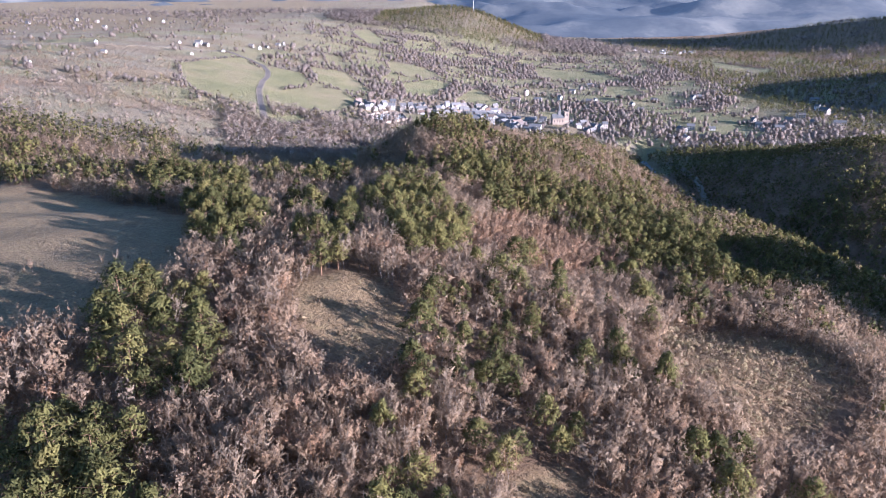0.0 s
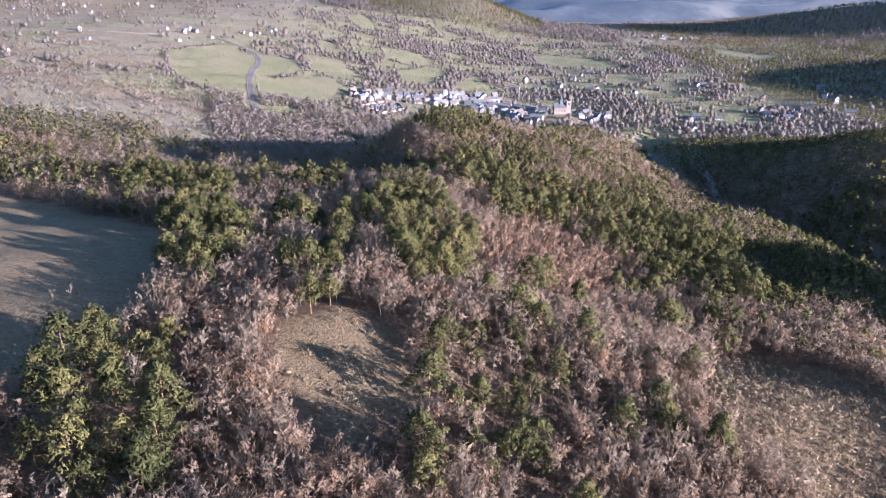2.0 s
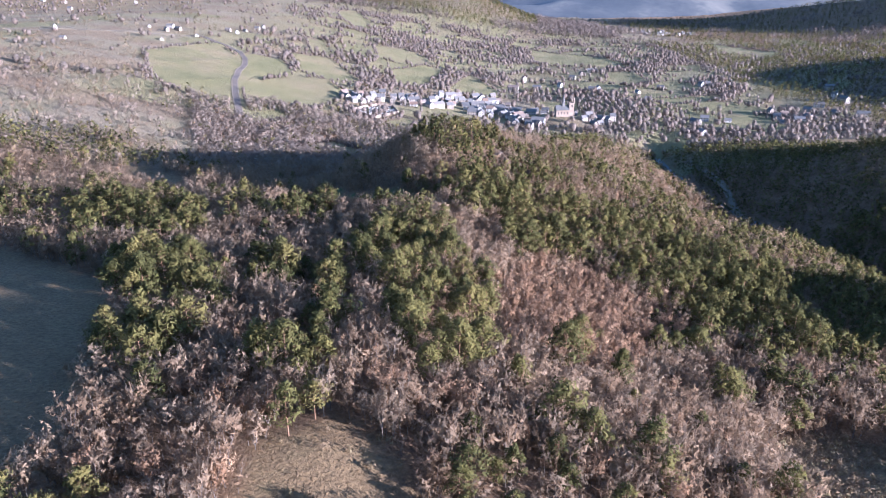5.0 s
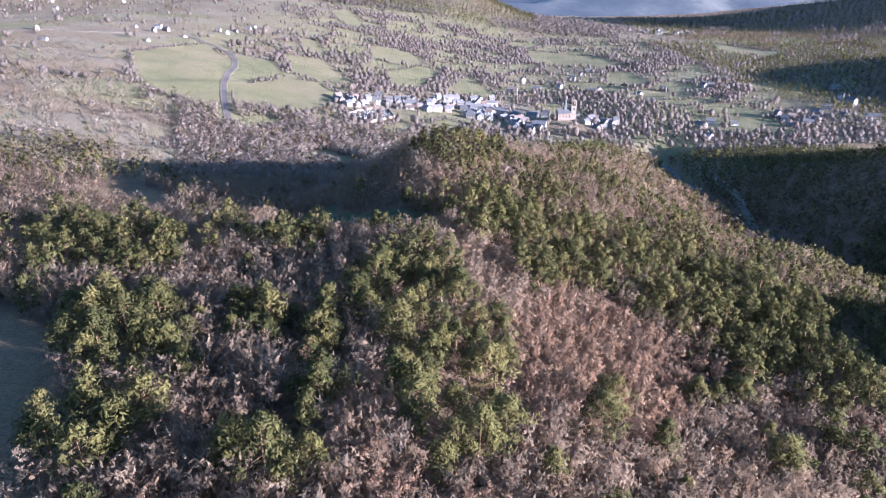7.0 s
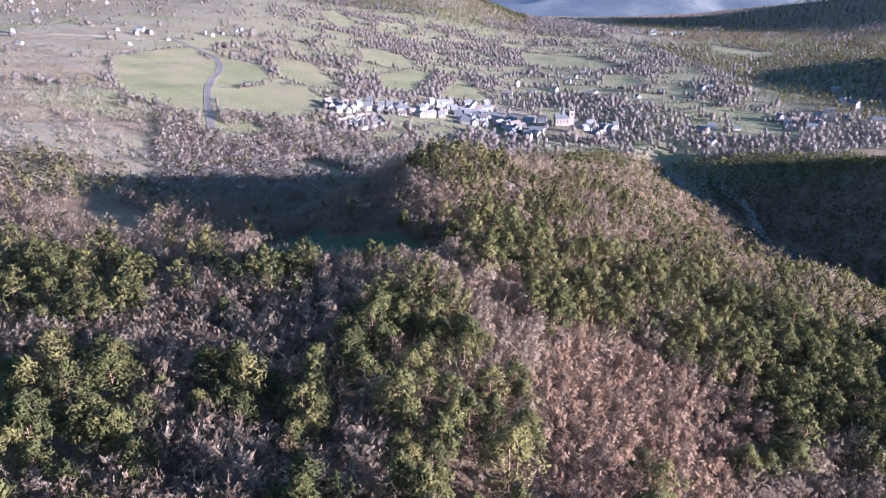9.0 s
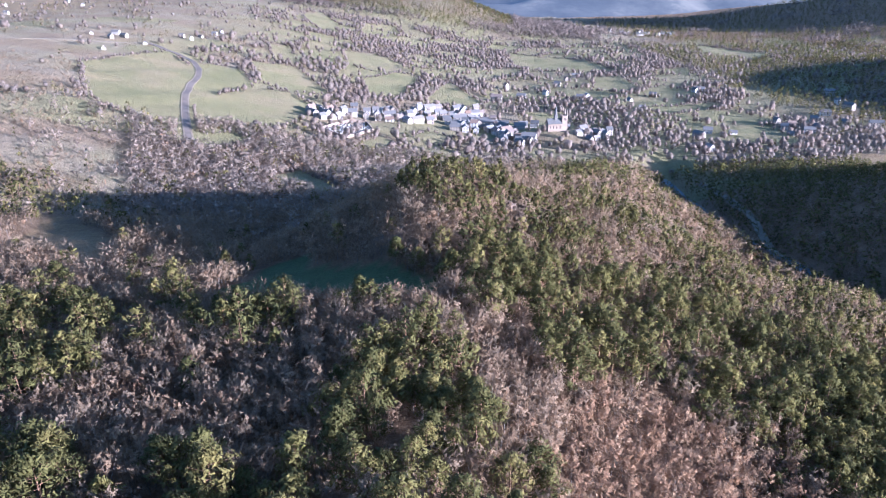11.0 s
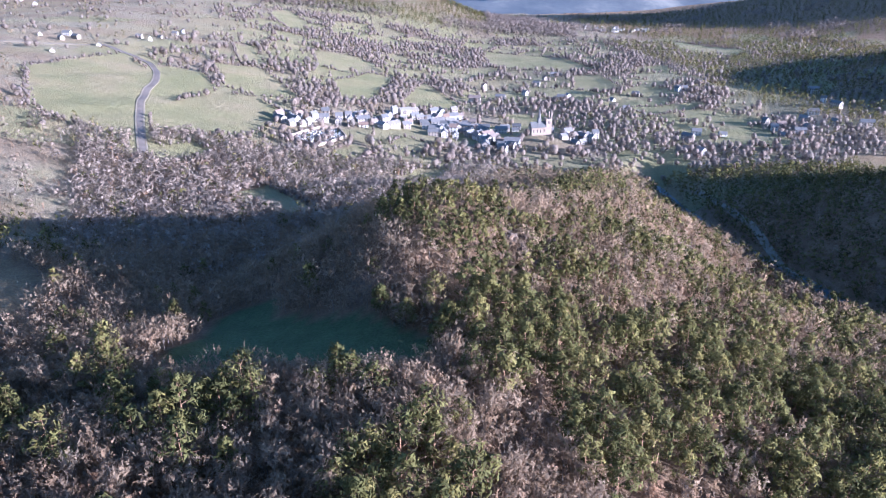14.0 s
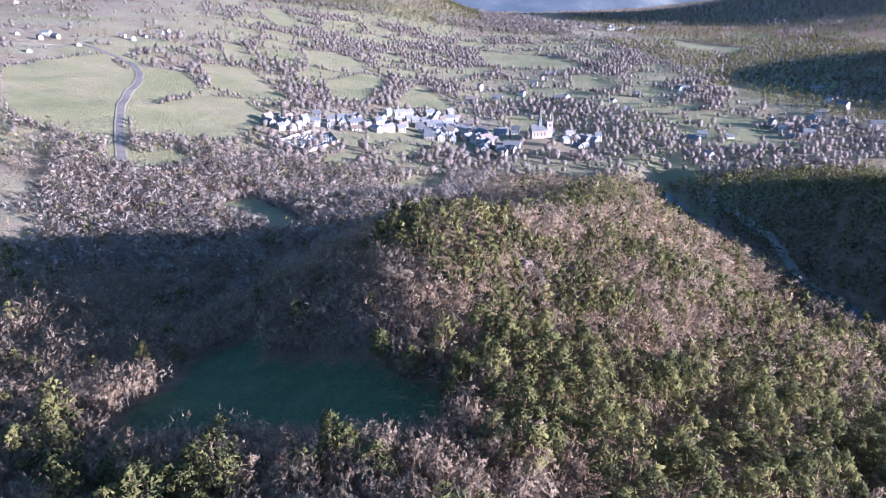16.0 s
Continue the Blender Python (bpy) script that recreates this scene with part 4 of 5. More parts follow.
def plant_valley():
    x, y, r = scatter(-900, 900, 600, 1500, 7.3, 51)
    wob = patch(x, y, 40, 52)
    open_ = in_any(PASTURES.values(), x, y, wob * 3) | (inside(TOWN, x, y) & (r.uniform(0, 1, len(x)) < 0.7)) | inside(EAST_FIELD, x, y) | (near_line(ROAD, x, y) < 7)
    edge, plot = farmland(x, y)
    farmed = (plot < 0.99) & (x > -260)
    thick = 0.50 + 0.42 * patch(x, y, 110, 53) + 0.3 * wob
    thick = np.where(farmed, np.where(plot < 0.32, 0.95, np.where(edge < 8 + 5 * wob, 0.95, 0.06)), thick)
    thick = np.where((x > -110) & (y < 700), thick + 0.35, thick)
    thick = np.where((x < -170) & (y > 640), thick - 0.42, thick)
    thick = np.where(inside([(135, 690), (250, 700), (262, 850), (190, 880), (140, 800)], x, y), 0.95, thick)
    thick = np.where(x > 420, thick + 0.7, thick)
    live = ~open_ & (r.uniform(0, 1, len(x)) < thick) & (np.abs(x) < 0.72 * y) & ((y > 636) | ((x < -170) & (y > 600)))
    woods = in_any(PINE_WOODS.values(), x, y, 0) | (r.uniform(0, 1, len(x)) < np.where((x > 430) & (y > 700), 0.75, 0.05))
    big = (r.uniform(0, 1, len(x)) < 0.3 + 0.6 * sstep(-300, -160, x)) | (farmed & (x > -160))
    for name, m, shapes, mats, label, lo, hi in (
            ("pine_wood", live & woods, PINES_FAR, (PINE_BARK, NEEDLES), "dark scattered pines in the valley", 0.8, 1.2),
            ("bare_tree_wood", live & ~woods & big, BARE_FAR, (GREY_BARK, ROUND_TWIGS), "leafless trees and copses of the valley", 0.45, 1.0),
            ("valley_scrub", live & ~woods & ~big, BUSH_FAR, (GREY_BARK, SHRUB), "brown scrub on the valley slope", 0.7, 1.5)):
        plant(name, label, "wood" if "wood" in name else "shrub", shapes, x[m], y[m], r, mats, lo, hi)


def plant_hillside():
    # low scrub on the open slope in the west
    x, y, r = scatter(-560, -120, 460, 760, 4.6, 57)
    m = (x < -150 - 0.35 * (y - 480)) & (patch(x, y, 30, 58) + 0.6 * patch(x, y, 11, 59) > 0.0) & (np.abs(x) < 0.72 * y)
    m &= ~in_any(PASTURES.values(), x, y, 0) & (near_line(ROAD, x, y) > 6)
    plant("hillside_scrub", "low pinkish-brown scrub on the open hillside", "shrub", BUSH_FAR, x[m], y[m], r, (GREY_BARK, TWIGS), 0.5, 1.2)
    # bushes along the ditch in the field
    x, y = [], []
    for (ax, ay), (bx, by) in zip(DITCH, DITCH[1:]):
        s = r.uniform(0, 1, 9)
        x += list(ax + (bx - ax) * s + r.normal(0, 0.6, 9))
        y += list(ay + (by - ay) * s + r.normal(0, 0.6, 9))
    plant("ditch_bushes", "leafless bushes along a ditch across the field", "shrub", BARE_CLOSE, np.array(x), np.array(y), r, (GREY_BARK, TWIGS), 0.15, 0.5)


def plant_hedges():
    r = np.random.RandomState(61)
    for outline in PASTURES.values():
        pts = []
        for (ax, ay), (bx, by) in zip(outline, outline[1:] + outline[:1]):
            long = math.hypot(bx - ax, by - ay)
            if r.uniform() < 0.15:
                continue
            n = int(long / 3.0)
            s = (np.arange(n) + r.uniform(0, 1, n)) / max(n, 1)
            pts.append(np.stack([ax + (bx - ax) * s, ay + (by - ay) * s], -1) + r.normal(0, 1.3, (n, 2)))
        p = np.concatenate(pts)
        p = p[near_line(ROAD, p[:, 0], p[:, 1]) > 6]
        plant("hedge", "leafless field hedge of brushwood and small trees", "hedge", BARE_FAR, p[:, 0], p[:, 1], r, (GREY_BARK, ROUND_TWIGS), 0.22, 0.55)


def plant_far():
    x, y, r = scatter(-1400, 1600, 1480, 2300, 22.0, 71)
    hx, hy, _ = scatter(-260, 400, 1560, 1900, 8.6, 75)
    gx, gy, _ = scatter(380, 1500, 1480, 2240, 17.0, 77)
    gx, gy = gx[gx < 0.85 * (gy - 150)], gy[gx < 0.85 * (gy - 150)]
    x, y = np.concatenate([x, hx, gx]), np.concatenate([y, hy, gy])
    cover = patch(x, y, 420, 72) + 0.5 * patch(x, y, 160, 73)
    hill = bump(x, y, 75, 1850, 330, 400) > 0.25
    live = (np.abs(x - 0.02 * y) < 0.70 * y) & ((cover > -0.25) | hill | (x > 600))
    woods = in_any(PINE_WOODS.values(), x, y, 0) | (patch(x, y, 300, 74) > 0.7) | ((x > 480) & (patch(x, y, 200, 76) > -0.5))
    plant("pine_wood", "dark pines on the far hills", "wood", PINES_FAR, x[live & woods], y[live & woods], r, (PINE_BARK, NEEDLES), 0.9, 1.5)
    plant("bare_tree_wood", "grey leafless woods on the far hills", "wood", BARE_HILL, x[live & ~woods], y[live & ~woods], r, (GREY_BARK, ROUND_TWIGS), 1.0, 1.6)


plant_woods()
plant_each("pine", "tall single pine with a lit olive-green crown at the meadow's edge", "pine tree", "pines round the meadow", PINES_FINE,
           np.array([0.0, 2.5, -2.0, 1.0, -72.0, -16.0, -10.0, -24.0, -27.0, 36.0]), np.array([316.0, 319.0, 313.0, 322.0, 348.0, 327.0, 321.0, 146.5, 142.0, 128.0]), np.random.RandomState(25), (PINE_BARK, NEEDLES), 0.55, 0.95)
plant_understorey()
plant_shrubs()
plant_valley()
plant_hillside()
plant_hedges()
plant_far()


# ---- far hills ----
def build_backdrop():
    """The hazy ranges beyond the valley, so far off that they hardly shift."""
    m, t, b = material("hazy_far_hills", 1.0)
    geo = t.nodes.new("ShaderNodeNewGeometry")
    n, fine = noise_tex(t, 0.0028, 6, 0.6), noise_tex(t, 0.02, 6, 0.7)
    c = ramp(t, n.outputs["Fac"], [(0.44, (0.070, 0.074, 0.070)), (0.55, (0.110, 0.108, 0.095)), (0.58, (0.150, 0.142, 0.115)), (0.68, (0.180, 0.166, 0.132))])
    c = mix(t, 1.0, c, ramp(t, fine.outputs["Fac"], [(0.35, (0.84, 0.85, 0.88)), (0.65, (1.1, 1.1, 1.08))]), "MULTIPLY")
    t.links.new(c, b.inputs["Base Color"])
    # the blue of the distant air is put in as a faint glow
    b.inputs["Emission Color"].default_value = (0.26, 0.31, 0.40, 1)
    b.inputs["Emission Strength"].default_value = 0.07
    xs, ys = np.arange(-2600, 3600, 45.0), np.arange(2250, 4650, 40.0)
    gx, gy = np.meshgrid(xs, ys)
    ridge = 24 * patch(gx, gy * 1.8, 1300, 81) + 8 * patch(gx, gy * 2, 500, 82) + 2 * patch(gx, gy, 160, 83)
    gz = -28 + 26 * sstep(2250, 2700, gy) + ridge * sstep(2300, 2800, gy) + 120 * sstep(2500, 4800, gy) + 45 * bump(gx, gy, 560, 2750, 260, 160) + 70 * bump(gx, gy, 1500, 2900, 500, 220)
    for far, high, wide, seed in ((2560, 38, 110, 84), (2950, 70, 150, 85), (3450, 95, 190, 86), (4100, 120, 240, 87)):
        crest = far + 130 * patch(gx, gx * 0, 900, seed) + 50 * patch(gx, gy, 300, seed + 10)
        gz = gz + high * (0.75 + 0.45 * patch(gx, gx * 0, 1100, seed + 20) + 0.15 * patch(gx, gy, 180, seed + 30)) * np.exp(-((gy - crest) / wide) ** 2)
    gz = np.where(gx < 0, np.maximum(gz, 60 * sstep(0, -500, gx)), gz)
    w = len(xs)
    i = (np.arange(len(ys) - 1)[:, None] * w + np.arange(w - 1)[None]).ravel()
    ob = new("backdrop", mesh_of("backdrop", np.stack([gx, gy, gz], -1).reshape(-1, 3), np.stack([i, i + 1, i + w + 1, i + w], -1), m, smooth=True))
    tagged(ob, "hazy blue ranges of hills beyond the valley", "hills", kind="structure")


build_backdrop()


# ---- houses ----
def box(bm, x0, x1, y0, y1, z0, z1):
    v = [bm.verts.new(p) for p in ((x0, y0, z0), (x1, y0, z0), (x1, y1, z0), (x0, y1, z0), (x0, y0, z1), (x1, y0, z1), (x1, y1, z1), (x0, y1, z1))]
    for f in ((3, 2, 1, 0), (4, 5, 6, 7), (0, 1, 5, 4), (1, 2, 6, 5), (2, 3, 7, 6), (3, 0, 4, 7)):
        bm.faces.new([v[k] for k in f])
    return v


def gable(bm, w, l, z0, z1, top):
    """Walls of a house with pointed ends, along y."""
    a = [bm.verts.new(p) for p in ((-w, -l, z0), (w, -l, z0), (w, -l, z1), (0, -l, top), (-w, -l, z1))]
    b = [bm.verts.new((v.co.x, l, v.co.z)) for v in a]
    bm.faces.new(a)
    bm.faces.new(b[::-1])
    for k in range(5):
        bm.faces.new((a[k], b[k], b[(k + 1) % 5], a[(k + 1) % 5]))


def roof_shell(bm, w, l, z1, top, over=0.45, thick=0.22):
    """Two roof slopes with thickness and eaves."""
    drop = over * (top - z1) / w
    ring = ((-w - over, z1 - drop), (0, top), (w + over, z1 - drop), (w + over, z1 - drop + thick), (0, top + thick * 1.3), (-w - over, z1 - drop + thick))
    a = [bm.verts.new((x, -l - over, z + 0.05)) for x, z in ring]
    b = [bm.verts.new((x, l + over, z + 0.05)) for x, z in ring]
    n = len(ring)
    bm.faces.new((a[0], a[1], a[4], a[5]))
    bm.faces.new((a[1], a[2], a[3], a[4]))
    bm.faces.new((b[5], b[4], b[1], b[0]))
    bm.faces.new((b[4], b[3], b[2], b[1]))
    for k in range(n):
        bm.faces.new((a[k], b[k], b[(k + 1) % n], a[(k + 1) % n]))


def pane_mesh(w, h):
    """A window: a glass pane in a shallow frame, in the x-z plane."""
    bm = bmesh.new()
    box(bm, -w / 2, w / 2, -0.06, 0.06, -h / 2, h / 2)
    mesh = bpy.data.meshes.new("window")
    bm.to_mesh(mesh)
    bm.free()
    mesh.materials.append(GLASS)
    return mesh


WINDOW, DOOR = pane_mesh(1.1, 1.5), pane_mesh(1.2, 2.1)


def house(w, l, storeys, pitch, name="house", chimney=True, wall=PLASTER, roof=SLATE):
    """A house of half-width w and half-length l on the plan's origin."""
    h = 2.8 * storeys
    top = h + w * pitch
    root = new(name)
    bm = bmesh.new()
    gable(bm, w, l, -3.0, h, top)
    part("wall", bm, wall, root)
    bm = bmesh.new()
    roof_shell(bm, w, l, h, top)
    r = part("roof", bm, roof, root)
    if chimney:
        bm = bmesh.new()
        box(bm, -0.35, 0.35, l * 0.6 - 0.4, l * 0.6 + 0.4, top - 1.2, top + 0.9)
        box(bm, -0.45, 0.45, l * 0.6 - 0.5, l * 0.6 + 0.5, top + 0.9, top + 1.05)
        part("chimney", bm, wall, r)
    for s in range(storeys):
        z = 1.5 + 2.8 * s
        n = max(2, int(l * 2 / 3.4))
        for k in range(n):
            y = -l + (k + 0.5) * 2 * l / n
            for side in (-1, 1):
                o = new("door" if s == 0 and k == n // 2 and side > 0 else "window", DOOR if s == 0 and k == n // 2 and side > 0 else WINDOW)
                o.parent = root
                o.matrix_basis = pose(side * (w + 0.01), y, 1.05 if o.data == DOOR else z, 0, 0, 90)
        for end in (-1, 1):
            for x in ((-w * 0.45, w * 0.45) if w > 3.2 else (0,)):
                o = new("window", WINDOW)
                o.parent = root
                o.matrix_basis = pose(x, end * (l + 0.01), z, 0, 0, 0)
    return root


def seat(x, y, w=4.0):
    """The ground's height for a house: the mean of its corners."""
    return float(np.mean([height(x + a, y + b) for a in (-w, w) for b in (-w, w)]))


MODELS = [house(3.6, 4.8, 2, 0.9), house(4.0, 6.0, 2, 0.8), house(3.4, 4.2, 3, 0.95), house(4.4, 7.5, 2, 0.7), house(3.2, 5.0, 1, 0.85), house(4.6, 9.0, 3, 0.75)]
HOUSE_LABELS = ["pale rendered village house with a steep slate roof", "long cream house with a grey slate roof", "tall narrow townhouse with a slate roof",
                "large whitewashed house with a broad roof", "small low cottage with a grey roof", "big rendered building of three storeys"]
USED = set()


def place_house(k, x, y, turn, group, s=1.0):
    m = pose(x, y, seat(x, y), 0, 0, turn) @ Matrix.Diagonal((s * 0.68, s * 0.68, s * 0.68, 1))
    ob = MODELS[k]
    if k in USED:
        ob = copy_thing(MODELS[k], m)
    USED.add(k)
    ob.matrix_basis = m
    tagged(ob, HOUSE_LABELS[k], "house", group)


def street(line, gap, off, seed, group, kinds=(0, 1, 2, 3, 4), skip=0.12):
    """Houses on both sides of a street."""
    r = np.random.RandomState(seed)
    for (ax, ay), (bx, by) in zip(line, line[1:]):
        long, turn = math.hypot(bx - ax, by - ay), math.degrees(math.atan2(by - ay, bx - ax)) - 90
        nx, ny = -(by - ay) / long, (bx - ax) / long
        for k in range(int(long / gap)):
            for side in (-1, 1):
                if r.uniform() < skip:
                    continue
                s, o = (k + 0.5 + r.uniform(-0.15, 0.15)) * gap / long, side * off * r.uniform(0.9, 1.25)
                place_house(int(r.choice(kinds)), ax + (bx - ax) * s + nx * o, ay + (by - ay) * s + ny * o, turn + r.choice((0, 0, 90)) + r.uniform(-8, 8), group, r.uniform(0.85, 1.1))


street([(-86, 716), (-60, 745), (-15, 745), (24, 765)], 10.5, 7.5, 301, "houses of the old town", skip=0.1)
street([(24, 765), (64, 765), (86, 738)], 9.5, 7.0, 302, "houses of the old town")
street([(4, 795), (40, 812), (70, 822)], 10, 8.0, 303, "houses of the old town")
street([(30, 745), (62, 742)], 9, 6.5, 304, "houses of the old town")
street([(142, 722), (176, 738)], 9.5, 6.0, 305, "houses of the old town")
street([(20, 782), (60, 790)], 9.5, 6.5, 307, "houses of the old town")
street([(-84, 704), (-62, 728)], 9, 5.5, 308, "houses of the old town")
street([(-30, 760), (10, 778)], 9.5, 6.0, 309, "houses of the old town")
street([(52, 778), (92, 772)], 9.0, 6.0, 310, "houses of the old town")
street([(68, 748), (82, 722), (78, 700)], 9.0, 5.5, 312, "houses of the old town")
street([(96, 772), (122, 766), (150, 768)], 10.0, 6.0, 313, "houses of the old town", (0, 1, 2, 4))
street([(150, 745), (184, 752)], 9.0, 5.5, 314, "houses of the old town", (0, 2, 4))
street([(84, 705), (100, 690)], 11, 6.0, 306, "houses of the old town", (0, 4))
for x, y, k, turn in ((95, 709, 5, 70), (95, 757, 3, 80), (78, 718, 2, 10)):
    place_house(k, x, y, turn, "houses of the old town")
for x, y, k, turn in ((117, 987, 2, 20), (93, 900, 5, 75), (126, 930, 3, 70), (161, 963, 0, 30), (189, 1026, 1, 60), (210, 1068, 0, 10), (231, 1106, 1, 80), (240, 1110, 4, 30),
                      (195, 933, 1, 70), (205, 940, 0, 10), (185, 925, 4, 40), (248, 914, 4, 15), (246, 866, 4, 80), (285, 943, 1, 60), (355, 975, 3, 70), (346, 968, 0, 20)):
    place_house(k, x, y, turn, "houses of the hamlet")
for x, y, k, turn in ((257, 741, 3, 30), (272, 757, 1, 70), (291, 746, 4, 80), (238, 700, 4, 60), (244, 688, 0, 20), (353, 786, 2, 10), (350, 765, 0, 60), (362, 775, 1, 85), (344, 741, 4, 30),
                      (367, 752, 3, 75), (380, 760, 1, 20), (503, 947, 5, 80), (469, 854, 5, 20), (476, 886, 2, 50), (437, 761, 5, 75), (415, 775, 0, 10), (425, 824, 3, 70), (400, 800, 1, 40)):
    place_house(k, x, y, turn, "houses by the river")
for x, y, k, turn in ((-756, 1322, 3, 70), (-739, 1464, 3, 60), (-653, 1376, 0, 20), (-530, 1134, 1, 80), (-393, 814, 0, 30), (-361, 762, 4, 80), (-610, 1504, 3, 70), (-520, 1351, 1, 10),
                      (-371, 636, 4, 75), (-292, 832, 2, 15), (-318, 936, 5, 80), (-302, 915, 3, 60), (-275, 896, 2, 10), (-310, 900, 1, 40), (-335, 915, 4, 20), (-262, 981, 1, 75),
                      (-248, 970, 0, 20), (-246, 1001, 4, 60), (-238, 1035, 1, 80), (-236, 1062, 0, 30)):
    place_house({2: 4, 5: 3}.get(k, k), x, y, turn, "farmhouses on the hillside", 0.8)
_r = np.random.RandomState(311)
for _ in range(26):
    place_house(int(_r.choice((0, 1, 3, 4))), 545 + _r.uniform(-75, 75), 1745 + _r.uniform(-45, 45), _r.uniform(0, 180), "houses of the far village", 1.1)


def build_church():
    root = new("church")
    root.matrix_basis = pose(122, 737, seat(122, 737), 0, 0, 100) @ Matrix.Diagonal((0.68, 0.62, 0.8, 1))
    bm = bmesh.new()
    gable(bm, 5.0, 10.5, -4, 8.5, 13.5)
    nave = part("nave", bm, CHURCH_STONE, root)
    bm = bmesh.new()
    roof_shell(bm, 5.0, 10.5, 8.5, 13.5, 0.4, 0.3)
    part("roof", bm, SLATE, root, "steep slate roof")
    for k in range(4):
        for side in (-1, 1):
            o = new("window", WINDOW)
            o.parent = nave
            o.matrix_basis = pose(side * 5.01, -7.5 + 5 * k, 4.5, 0, 0, 90) @ Matrix.Diagonal((0.9, 1, 2.2, 1))
    bm = bmesh.new()
    box(bm, -4.2, 4.2, -18.6, -10.6, -4, 16.5)
    box(bm, -4.5, 4.5, -18.9, -10.3, 15.6, 16.1)
    for x in (-3.6, -1.2, 1.2, 3.6):
        for y in (-18.1, -11.1):
            box(bm, x - 0.6, x + 0.6, y - 0.5, y + 0.5, 16.5, 17.6)
    tower = part("tower", bm, CHURCH_STONE, root, "square stone tower with battlements")
    for x, y in ((-3.4, -17.8), (3.4, -17.8)):
        bm = bmesh.new()
        bmesh.ops.create_cone(bm, cap_ends=True, segments=8, radius1=1.1, radius2=1.0, depth=5.0, matrix=Matrix.Translation((x, y, 18.8)))
        bmesh.ops.create_cone(bm, cap_ends=True, segments=8, radius1=1.3, radius2=0.05, depth=2.4, matrix=Matrix.Translation((x, y, 22.5)))
        part("turret", bm, CHURCH_STONE, tower)
    for x, y, turn in ((0, -18.62, 0), (-4.22, -14.6, 90), (4.22, -14.6, 90)):
        for dx in (-1.2, 1.2):
            o = new("belfry_opening", WINDOW)
            o.parent = tower
            o.matrix_basis = pose(x + (dx if turn == 0 else 0), y + (dx if turn else 0), 12.8, 0, 0, turn) @ Matrix.Diagonal((0.9, 1, 1.9, 1))
    bm = bmesh.new()
    box(bm, -2.0, 2.0, -4, 0, 11.0, 17.5)
    bmesh.ops.create_cone(bm, cap_ends=True, segments=8, radius1=2.5, radius2=0.08, depth=11, matrix=Matrix.Translation((0, -2, 23.0)))
    part("spire", bm, SLATE, root, "slender pointed slate spire")
    tagged(root, "stone church with a battlemented tower and slate spire on its knoll", "church")


build_church()


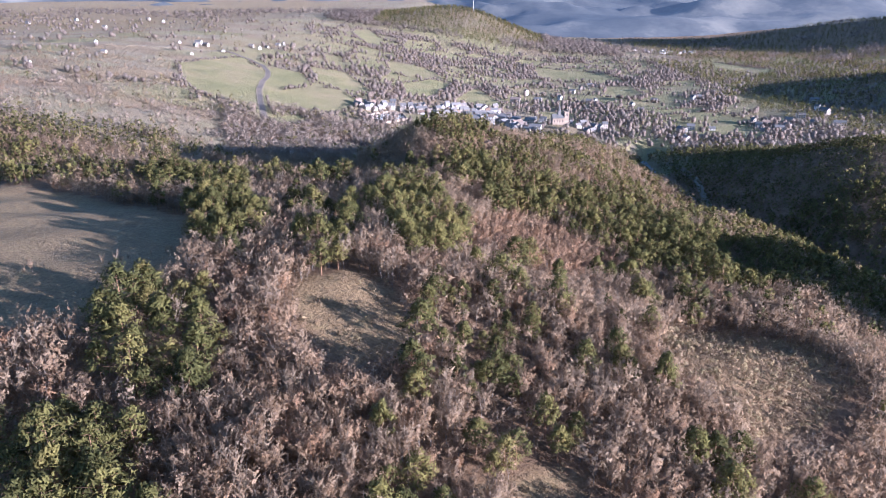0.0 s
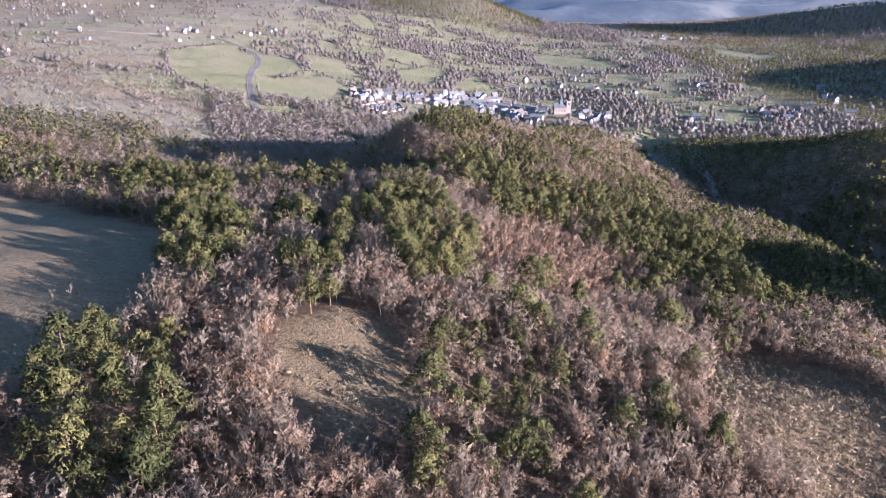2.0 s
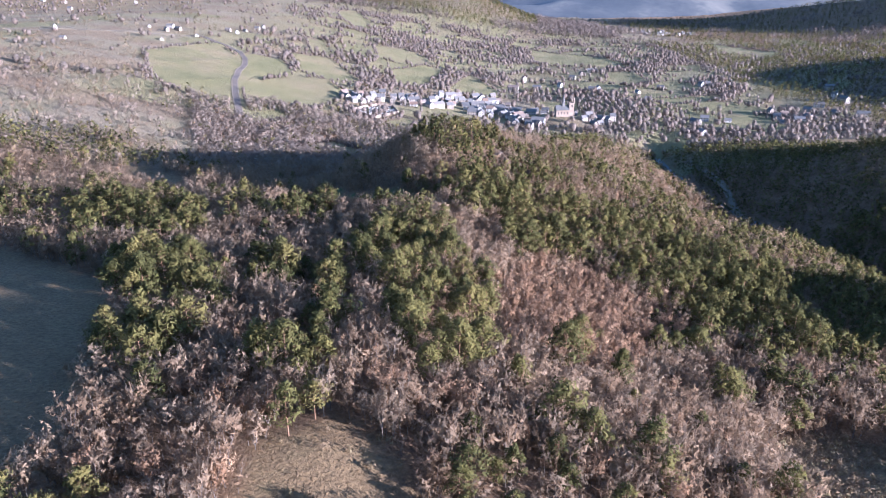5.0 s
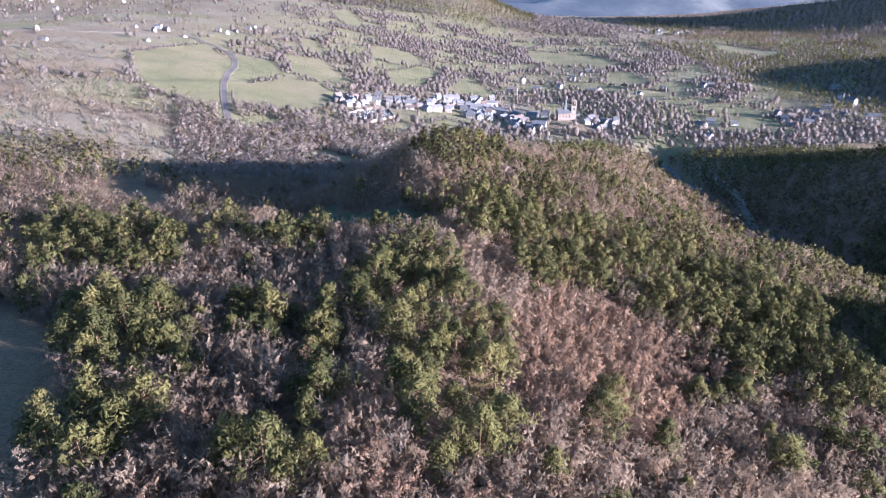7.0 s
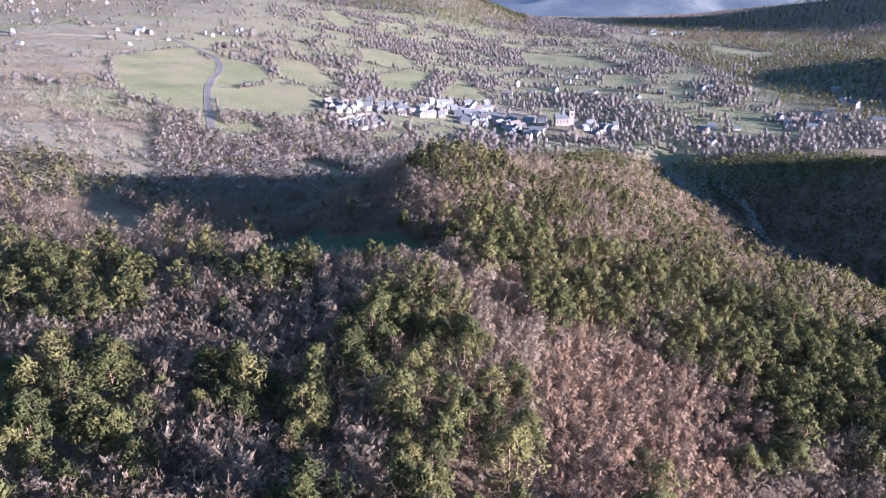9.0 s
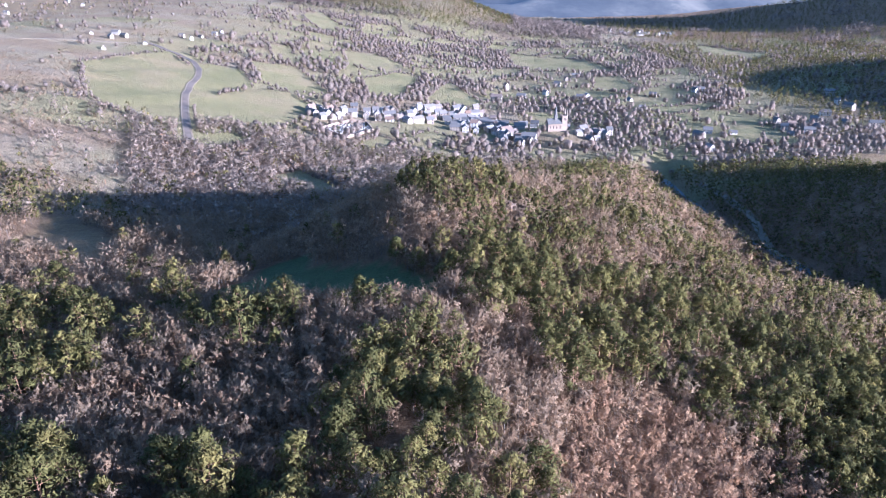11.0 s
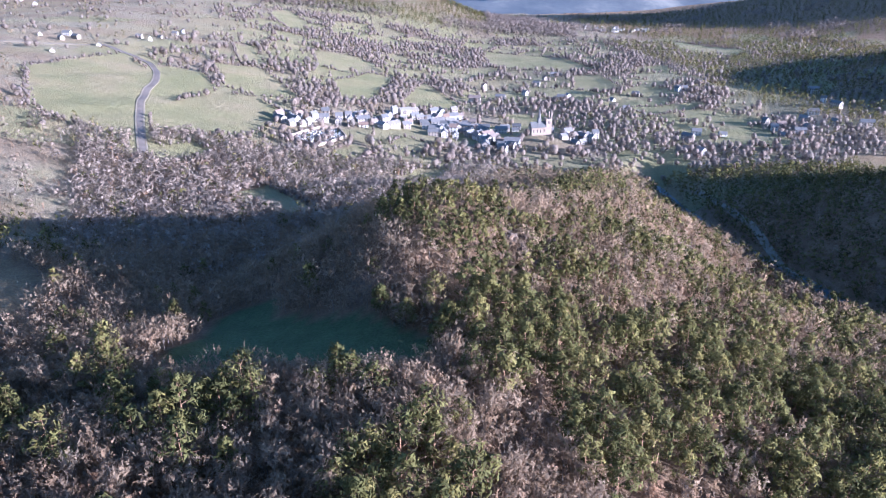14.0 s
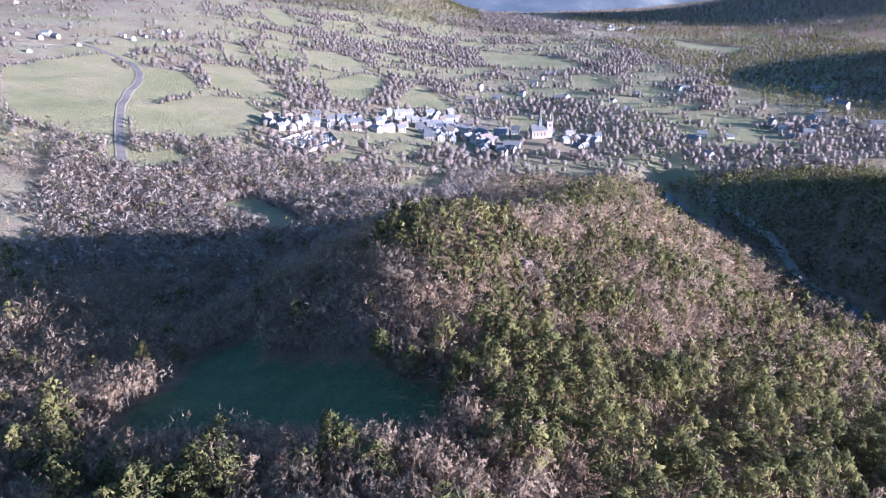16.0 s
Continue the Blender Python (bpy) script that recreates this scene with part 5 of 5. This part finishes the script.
def build_cemetery():
    line = [(-78, 668), (-55, 716), (-42, 716), (-36, 696), (-56, 656)]
    bm = bmesh.new()
    for (ax, ay), (bx, by) in zip(line, line[1:] + line[:1]):
        long = math.hypot(bx - ax, by - ay)
        n = max(2, int(long / 6))
        for k in range(n):
            p, q = (ax + (bx - ax) * k / n, ay + (by - ay) * k / n), (ax + (bx - ax) * (k + 1) / n, ay + (by - ay) * (k + 1) / n)
            nx, ny = -(by - ay) / long * 0.3, (bx - ax) / long * 0.3
            z0, z1 = float(height(*p)), float(height(*q))
            vs = [bm.verts.new(v) for v in ((p[0] - nx, p[1] - ny, z0 - 1), (q[0] - nx, q[1] - ny, z1 - 1), (q[0] + nx, q[1] + ny, z1 - 1), (p[0] + nx, p[1] + ny, z0 - 1),
                                            (p[0] - nx, p[1] - ny, z0 + 2.2), (q[0] - nx, q[1] - ny, z1 + 2.2), (q[0] + nx, q[1] + ny, z1 + 2.2), (p[0] + nx, p[1] + ny, z0 + 2.2))]
            for f in ((4, 5, 6, 7), (0, 1, 5, 4), (1, 2, 6, 5), (2, 3, 7, 6), (3, 0, 4, 7)):
                bm.faces.new([vs[i] for i in f])
    tagged(part("cemetery_wall", bm, CHURCH_STONE, None), "pale stone wall round the cemetery", "wall", kind="structure")
    slab, stone = bmesh.new(), bmesh.new()
    box(slab, -0.6, 0.6, -1.1, 1.1, -0.4, 0.45)
    box(stone, -0.55, 0.55, 1.1, 1.35, -0.4, 1.5)
    root = new("grave")
    part("slab", slab, GRAVE_STONE, root)
    part("headstone", stone, GRAVE_STONE, root)
    tagged(root, "stone grave with a slab and a headstone", "grave", "graves of the cemetery")
    x, y, r = scatter(-85, -25, 650, 725, 3.3, 321)
    shrink = [(-56 + (a + 56) * 0.9, 690 + (b - 690) * 0.9) for a, b in line]
    keep = inside(shrink, x, y)
    first = True
    for px, py in list(zip(x[keep], y[keep]))[:150]:
        m = pose(px, py, height(px, py), 0, 0, -30 + r.uniform(-5, 5))
        if first:
            root.matrix_basis, first = m, False
        else:
            copy_thing(root, m)


build_cemetery()


def rock_thing(x, y, size, seed):
    r = np.random.RandomState(seed)
    bm = bmesh.new()
    bmesh.ops.create_icosphere(bm, subdivisions=3, radius=1)
    for v in bm.verts:
        d = v.co.normalized()
        n = noise.noise(d * 1.6 + Vector((seed, 0, 0))) * 0.35 + noise.noise(d * 4 + Vector((0, seed, 0))) * 0.3
        v.co = d * (1 + n)
        v.co = Vector((round(v.co.x * 3.5) / 3.5 * 0.5 + v.co.x * 0.5, v.co.y, round(v.co.z * 3) / 3 * 0.6 + v.co.z * 0.4))
        v.co = Vector((v.co.x * size * 1.1, v.co.y * size * 0.8, v.co.z * size * 0.9))
    ob = part("rock_outcrop", bm, ROCK, None)
    ob.matrix_basis = pose(x, y, height(x, y) + size * 0.05, 0, 0, r.uniform(0, 360))
    tagged(ob, "weathered reddish rock outcrop among scrub on the crest", "rock", "rocks of the crest")


for k, (x, y, s) in enumerate(((27, 361, 2.6), (30, 356, 2.1), (24, 366, 2.0), (33, 366, 1.8), (25, 352, 1.7), (40, 374, 2.0), (36, 359, 2.3), (29, 369, 1.6), (126, 528, 3.6), (132, 540, 3.2), (120, 518, 2.8), (134, 552, 2.6))):
    rock_thing(x, y, s, 400 + k)


def build_mast():
    bm = bmesh.new()
    x, y = 78, 1880
    z = float(height(x, y))
    bmesh.ops.create_cone(bm, cap_ends=True, segments=8, radius1=0.9, radius2=0.4, depth=32, matrix=Matrix.Translation((0, 0, 15)))
    root = new("radio_mast")
    root.matrix_basis = pose(x, y, z)
    part("pole", bm, GRAVE_STONE, root)
    bm = bmesh.new()
    box(bm, -2.5, 2.5, -2, 2, -1, 3.2)
    part("equipment_hut", bm, PLASTER, root)
    tagged(root, "slim pale radio mast with a hut on the hilltop", "mast")


build_mast()
